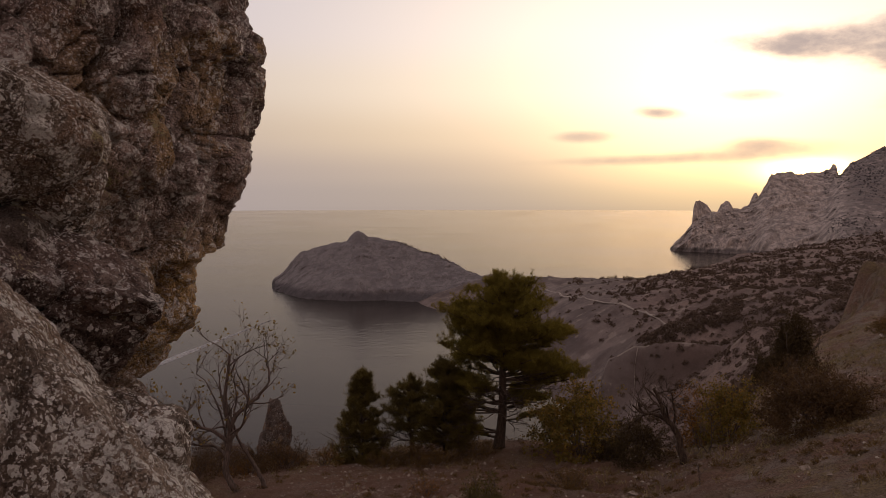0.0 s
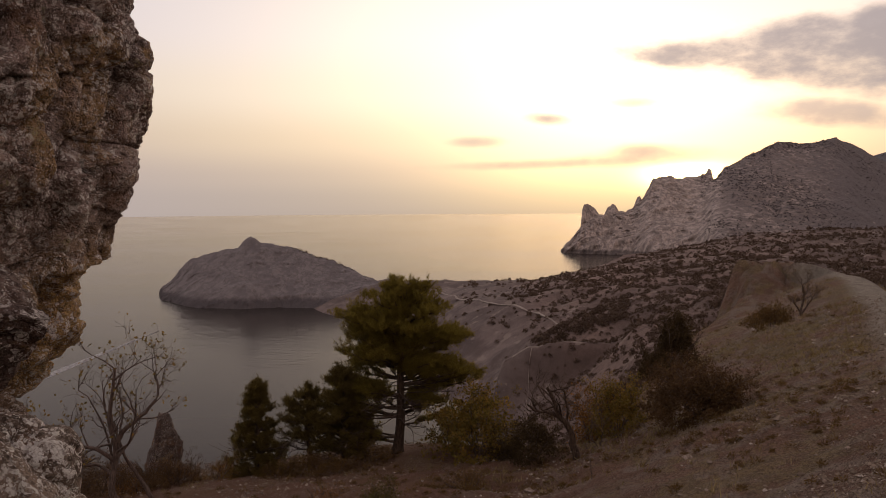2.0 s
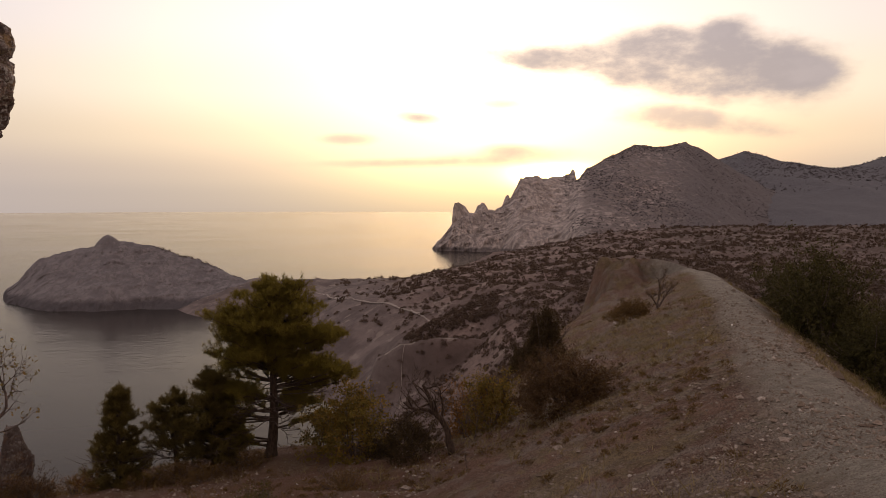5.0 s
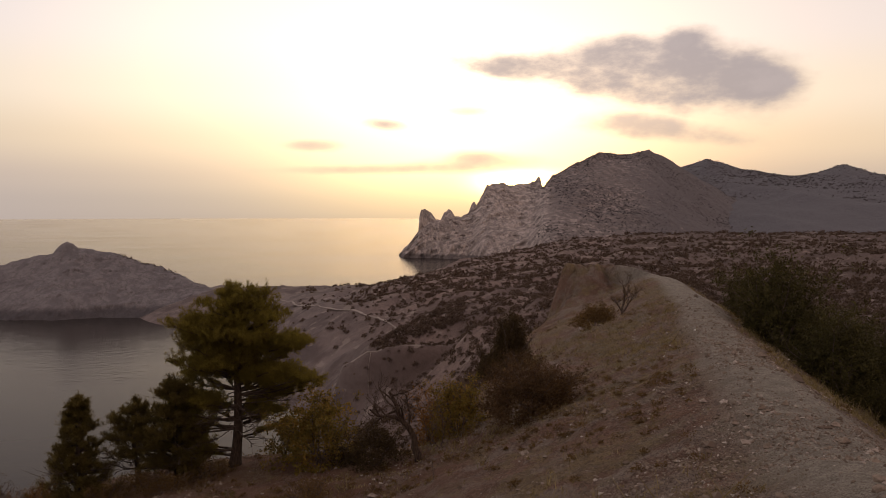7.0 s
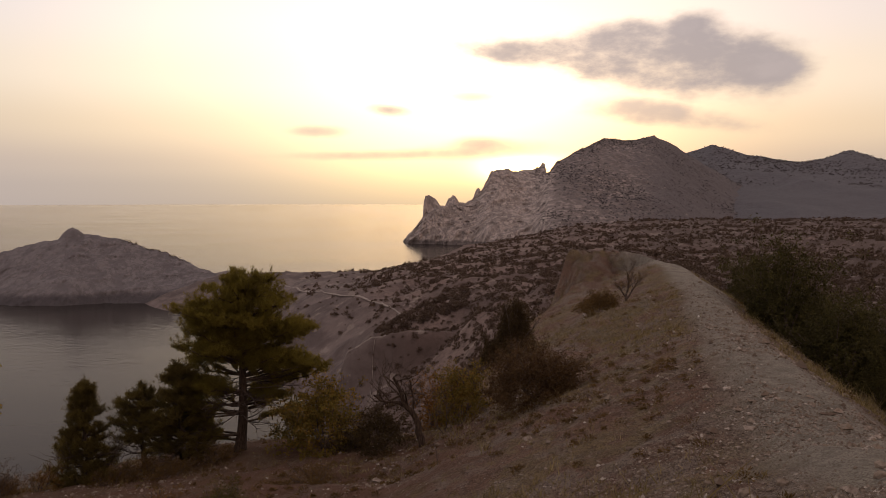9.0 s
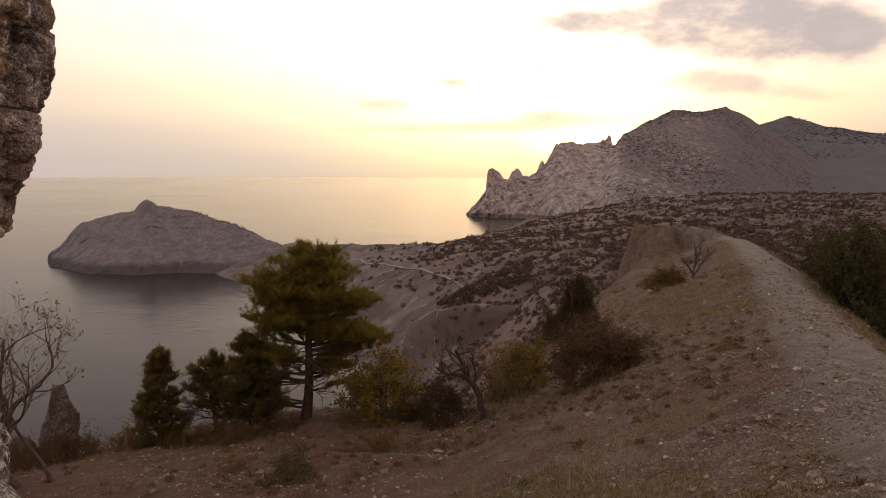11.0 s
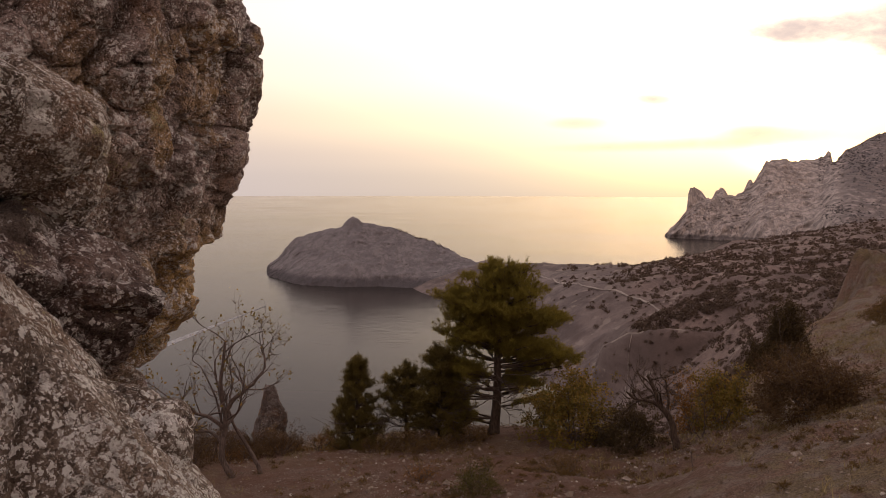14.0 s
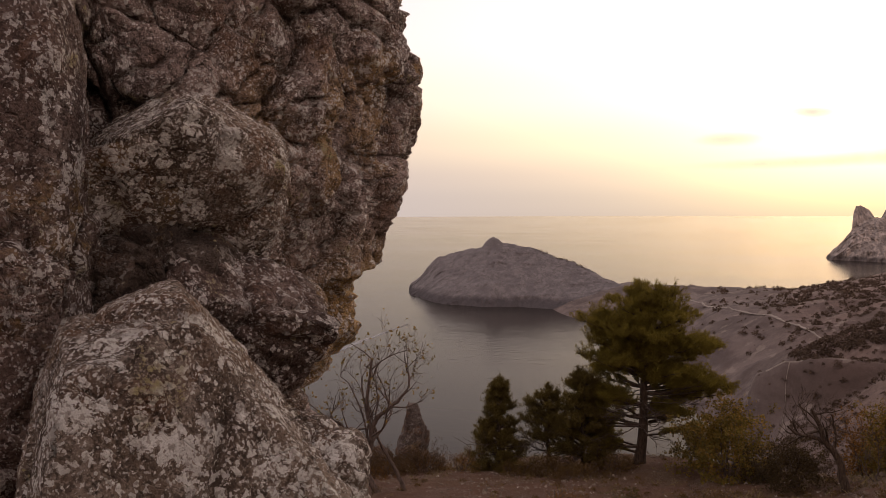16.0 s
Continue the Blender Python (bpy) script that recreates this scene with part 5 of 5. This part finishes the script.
# ---- scrub on the far slopes ----
def lumps(places, sizes, seed, k=24, facet=0.30):
    """Round fuzzy clumps of many small facets at places, as one net of triangles."""
    r = rnd(seed)
    n = len(places)
    g3 = unit(r.normal(0, 1, (n, k, 3)))
    g3[..., 2] = np.abs(g3[..., 2])
    shape = np.array((1.0, 1.0, 1.15)) * r.uniform(0.75, 1.25, (n, 1, 3))
    mid = places[:, None, :] + g3 * sizes[:, None, None] * shape * r.uniform(0.55, 1.0, (n, k, 1))
    edge = unit(r.normal(0, 1, (n, k, 3)))
    other = unit(np.cross(edge, unit(g3 + r.normal(0, 0.5, (n, k, 3)))))
    q = sizes[:, None, None] * facet
    v = np.stack([mid + edge * q, mid - edge * q * 0.6 + other * q, mid - edge * q * 0.6 - other * q], 2).reshape(-1, 3)
    return v, np.arange(n * k * 3).reshape(-1, 3)


def make_scrub():
    r = rnd(501)
    n = 52000
    turn, d = r.uniform(3, 64, n), np.exp(r.uniform(math.log(95), math.log(1700), n))
    x, y = d * np.sin(np.radians(turn)), d * np.cos(np.radians(turn))
    z, near = land_height(x, y)
    flat = np.stack([x, y, 0 * x], 1)
    patch = fbm(flat / 120, 4, 88) * 0.55 + smooth(turn, 6, 24) * 0.95 + smooth(turn, 26, 36) * 0.55 - 0.26 + smooth(d, 300, 700) * 0.15
    keep = (near < 0.2) & (z > 4) & (r.uniform(0, 1, n) < np.clip(patch, 0.02, 1)) & (r.uniform(0, 1, n) < np.clip(d / 420, 0.12, 1))
    size = np.exp(r.normal(0.08, 0.42, n)) * np.clip(0.75 + d / 1500, 0.8, 1.5)
    # a thick band behind the clay fin
    turn2, d2 = r.uniform(14.6, 21.5, 190), r.uniform(322, 346, 190)
    x2, y2 = d2 * np.sin(np.radians(turn2)), d2 * np.cos(np.radians(turn2))
    band = np.stack([x2, y2, land_height(x2, y2)[0]], 1)
    places = np.concatenate([np.stack([x, y, z], 1)[keep], band])
    sizes = np.concatenate([size[keep], r.uniform(1.2, 2.3, 190)])
    close = np.hypot(places[:, 0], places[:, 1]) < 480
    v, f = lumps(places[close], sizes[close], 503, 60, 0.20)
    v2, f2 = lumps(places[~close], sizes[~close], 505)
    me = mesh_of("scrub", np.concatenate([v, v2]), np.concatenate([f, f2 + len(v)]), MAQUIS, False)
    return tagged(new("scrub", me), "dark juniper scrub dotted over the far slopes", "scrub", kind="stuff")


scrub = make_scrub()


def make_hill_scrub(name, netting, count, seed, low, big, label, mat=None):
    r = rnd(seed)
    flat = netting.reshape(-1, 3)
    pick = flat[r.integers(0, len(flat), count)] + r.normal(0, 2.0, (count, 3)) * np.array((1, 1, 0))
    keep = (pick[:, 2] > low) & (r.uniform(0, 1, count) < np.clip(0.45 + fbm(pick / 160, 3, seed) * 1.3, 0.05, 1))
    v, f = lumps(pick[keep], r.uniform(0.5, 1.0, keep.sum()) * big, seed + 1)
    return tagged(new(name, mesh_of(name, v, f, mat or MAQUIS, False)), label, "scrub", kind="stuff")


make_hill_scrub("scrub", HEADLAND[215:, 74:82], 1300, 511, 18, 1.1, "sparse low scrub on the headland's back")
make_hill_scrub("scrub", MOUNTAIN_NET[270:, 20:118], 9000, 513, 35, 2.2, "scattered scrub on the mountain's slopes", HAZY_WOODS)
make_hill_scrub("scrub", HILLS[:, 40:82], 9000, 515, 50, 3.2, "dark woodland on the shaded hills", HAZY_WOODS)


# ---- tracks on the far slopes ----
def make_track(name, marks, wide, label):
    """A trodden track draped on the land along (bearing, distance) marks."""
    marks = np.array(marks, float)
    t = np.linspace(0, len(marks) - 1, 160)
    turn, d = np.interp(t, np.arange(len(marks)), marks[:, 0]), np.interp(t, np.arange(len(marks)), marks[:, 1])
    x, y = d * np.sin(np.radians(turn)), d * np.cos(np.radians(turn))
    for _ in range(120):
        x[1:-1], y[1:-1] = (x[:-2] + 2 * x[1:-1] + x[2:]) / 4, (y[:-2] + 2 * y[1:-1] + y[2:]) / 4
    nx, ny = -np.gradient(y), np.gradient(x)
    k = np.hypot(nx, ny)
    nx, ny = nx / k, ny / k
    cols = np.linspace(-1, 1, 5)
    w = wide * (0.75 + 0.35 * np.sin(t * 5.1))
    gx, gy = x[:, None] + nx[:, None] * cols * w[:, None], y[:, None] + ny[:, None] * cols * w[:, None]
    lie = land_height(gx.ravel(), gy.ravel())[0].reshape(gx.shape)
    line = lie.max(1)
    for _ in range(40):
        line[1:-1] = (line[:-2] + 2 * line[1:-1] + line[2:]) / 4
    z = (np.maximum(line[:, None], lie + 0.1) + 0.4 - 0.45 * np.abs(cols)).ravel()
    me = mesh_of(name, np.stack([gx.ravel(), gy.ravel(), z], 1), net(len(t), 5)[:, ::-1], TRACK)
    return tagged(new(name, me), label, "track", kind="structure")


m, g, shader, p = material("trodden_clay", 0.95, 0.1)
g.put(shader.inputs["Base Color"], g.mix(g.span(g.noise(p, 0.4, 5.0), 0.35, 0.65), (0.22, 0.186, 0.16), (0.31, 0.265, 0.228)))
TRACK = m
make_track("track", [(7.4, 650), (8.2, 616), (10.2, 500), (12.0, 462), (13.6, 445), (15.0, 418), (16.3, 388), (16.9, 372)], 1.0, "pale footpath winding along the isthmus slope")
make_track("track", [(13.0, 290), (13.7, 289.6), (14.3, 289), (14.9, 288.5), (15.3, 288)], 0.3, "pale footpath along a clay crest")
make_track("track", [(14.5, 287), (14.25, 283.5), (14.3, 280), (14.05, 276), (14.2, 271), (13.9, 266), (13.7, 260)], 0.13, "pale footpath down a clay gully")


# ---- stones and dry grass near the walker ----
def slope_places(r, n, near, far, left, right):
    """Places on the spur between two distances and bearings, even over the ground as it is walked past."""
    turn = r.uniform(left, right, n)
    d = np.exp(r.uniform(math.log(near), math.log(far), n))
    x, y = d * np.sin(np.radians(turn)), d * np.cos(np.radians(turn))
    z, h = land_height(x, y)
    keep = (h > 0.9) & (z > EYE - 14)
    return x[keep], y[keep], z[keep], d[keep]


def pebble_mesh(seed):
    bm = bmesh.new()
    bmesh.ops.create_icosphere(bm, subdivisions=1, radius=1.0)
    v = np.array([q.co[:] for q in bm.verts])
    f = np.array([[q.index for q in t.verts] for t in bm.faces])
    bm.free()
    v = v * (1 + 0.35 * fbm(v * 0.9 + seed * 3.1, 2, seed)[:, None]) * np.array((1.0, 0.75, 0.55))
    return v, f


m, g, shader, p = material("limestone_chips", 0.92, 0.2)
any_one = g.tree.nodes.new("ShaderNodeNewGeometry").outputs["Random Per Island"]
one = g.tree.nodes.new("ShaderNodeObjectInfo").outputs["Random"]
tone = g.ramp(g.math("FRACT", g.math("ADD", any_one, one)), [(0.0, (0.13, 0.09, 0.065)), (0.5, (0.24, 0.185, 0.14)), (0.85, (0.29, 0.23, 0.185)), (1.0, (0.46, 0.40, 0.34))])
g.put(shader.inputs["Base Color"], g.mix(g.span(g.noise(p, 14.0, 5.0), 0.4, 0.7), tone, (0.13, 0.10, 0.075)))
relief(g, shader, g.noise(p, 40.0, 5.0), 0.5, 0.02)
CHIPS = m


def make_gravel():
    """Angular chips of eight faces, thick on scree patches."""
    r = rnd(601)
    x, y, z, d = slope_places(r, 170000, 8.5, 48, -26, 58)
    flat = np.stack([x, y, 0 * x], 1)
    keep = r.uniform(0, 1, len(x)) < np.clip(0.42 + 1.5 * fbm(flat / 3.0, 4, 66), 0.05, 1) * (1 - 0.65 * smooth(ridge_frame(x, y)[0], 7, 13))
    x, y, z, d = x[keep], y[keep], z[keep], d[keep]
    n = len(x)
    size = np.exp(r.normal(math.log(0.0155), 0.6, n)) * np.clip(d / 14, 0.8, 1.5)
    six = np.array([(1, 0, 0), (0, 1, 0), (-1, 0, 0), (0, -1, 0), (0, 0, 0.7), (0, 0, -0.7)], float)
    v = six[None] * r.uniform(0.55, 1.3, (n, 6, 1)) + r.normal(0, 0.12, (n, 6, 3))
    a = r.uniform(0, 6.3, n)
    c, s = np.cos(a)[:, None], np.sin(a)[:, None]
    v = np.stack([v[..., 0] * c - v[..., 1] * s, v[..., 0] * s + v[..., 1] * c, v[..., 2]], 2) * size[:, None, None]
    v = v + np.stack([x, y, z + size * 0.2], 1)[:, None, :]
    f = np.array([(0, 1, 4), (1, 2, 4), (2, 3, 4), (3, 0, 4), (1, 0, 5), (2, 1, 5), (3, 2, 5), (0, 3, 5)])
    f = (f[None] + 6 * np.arange(n)[:, None, None]).reshape(-1, 3)
    return tagged(new("gravel", mesh_of("gravel", v.reshape(-1, 3), f, CHIPS, False)), "scattered limestone chips over brown soil", "gravel", kind="stuff")


make_gravel()


def make_grass():
    """Dry tufts on the slope and along the crest."""
    r = rnd(611)
    x, y, z, d = slope_places(r, 46000, 9, 62, -24, 60)
    flat = np.stack([x, y, 0 * x], 1)
    trod = path_mark(x, y)
    u, s = ridge_frame(x, y)
    lush = 0.08 + 1.6 * fbm(flat / 5, 4, 67) + 0.42 * smooth(s, 2, 14) * (1 - smooth(u, 8, 13)) + 0.35 * (u < -0.8)
    keep = (r.uniform(0, 1, len(x)) < np.clip(lush, 0.02, 1)) & (trod < 0.3)
    x, y, z = x[keep], y[keep], z[keep]
    n, k = len(x), 12
    high = np.exp(r.normal(math.log(0.13), 0.5, n)) * np.where(r.uniform(0, 1, n) < 0.11, 2.1, 1.0)
    at = np.repeat(np.stack([x, y, z - 0.02], 1), k, 0) + r.normal(0, 0.07, (n * k, 3)) * np.array((1, 1, 0)) * np.repeat(high, k)[:, None] / 0.14
    way = unit(r.normal(0, 0.6, (n * k, 3)) * np.array((1, 1, 0.2)) + np.array((0, 0, 1.0)))
    v, f = blades(at, way, np.repeat(high, k) * r.uniform(0.5, 1.2, n * k), r.uniform(0.012, 0.028, n * k), r)
    return tagged(new("dry_grass", mesh_of("dry_grass", v, f, STRAW, False)), "thin dry straw-coloured grass tufts on the slope", "grass", kind="stuff")


make_grass()


def make_low_shrubs():
    """Ankle-high woody cushions on the slope."""
    r = rnd(615)
    x, y, z, d = slope_places(r, 3200, 9.5, 60, -22, 56)
    flat = np.stack([x, y, 0 * x], 1)
    keep = (r.uniform(0, 1, len(x)) < np.clip(0.3 + 1.8 * fbm(flat / 6, 3, 69), 0.05, 1)) & (path_mark(x, y) < 0.2)
    x, y, z = x[keep], y[keep], z[keep]
    n, k = len(x), 70
    wide = np.exp(r.normal(math.log(0.16), 0.4, n))
    g3 = unit(r.normal(0, 1, (n, k, 3)))
    g3[..., 2] = np.abs(g3[..., 2])
    at = np.stack([x, y, z], 1)[:, None, :] + g3 * wide[:, None, None] * np.array((1, 1, 0.7)) * r.uniform(0.3, 1, (n, k, 1))
    at, way = at.reshape(-1, 3), unit(g3.reshape(-1, 3) + r.normal(0, 0.5, (n * k, 3)))
    v, f = leaves(at, way, r.uniform(0.04, 0.09, n * k), r.uniform(0.015, 0.035, n * k), r)
    return tagged(new("low_shrubs", mesh_of("low_shrubs", v, f, OLIVE, False)), "low brown-green cushion shrubs on the stony slope", "shrubs", kind="stuff")


make_low_shrubs()

# larger stones lie singly on the slope
r = rnd(621)
stone_meshes = []
for k in range(6):
    v, f = pebble_mesh(20 + k)
    stone_meshes.append(mesh_of("stone", v, f, CHIPS, False))
x, y, z, d = slope_places(r, 420, 10, 45, -22, 56)
for k in range(min(260, len(x))):
    stone = new("stone", stone_meshes[k % 6])
    q = float(np.exp(r.normal(math.log(0.055), 0.45)))
    stone.matrix_world = Matrix.LocRotScale((x[k], y[k], z[k] + 0.2 * q), Euler((r.uniform(-0.3, 0.3), r.uniform(-0.3, 0.3), r.uniform(0, 6.3))), (q, q, q))
    stone.parent = ground
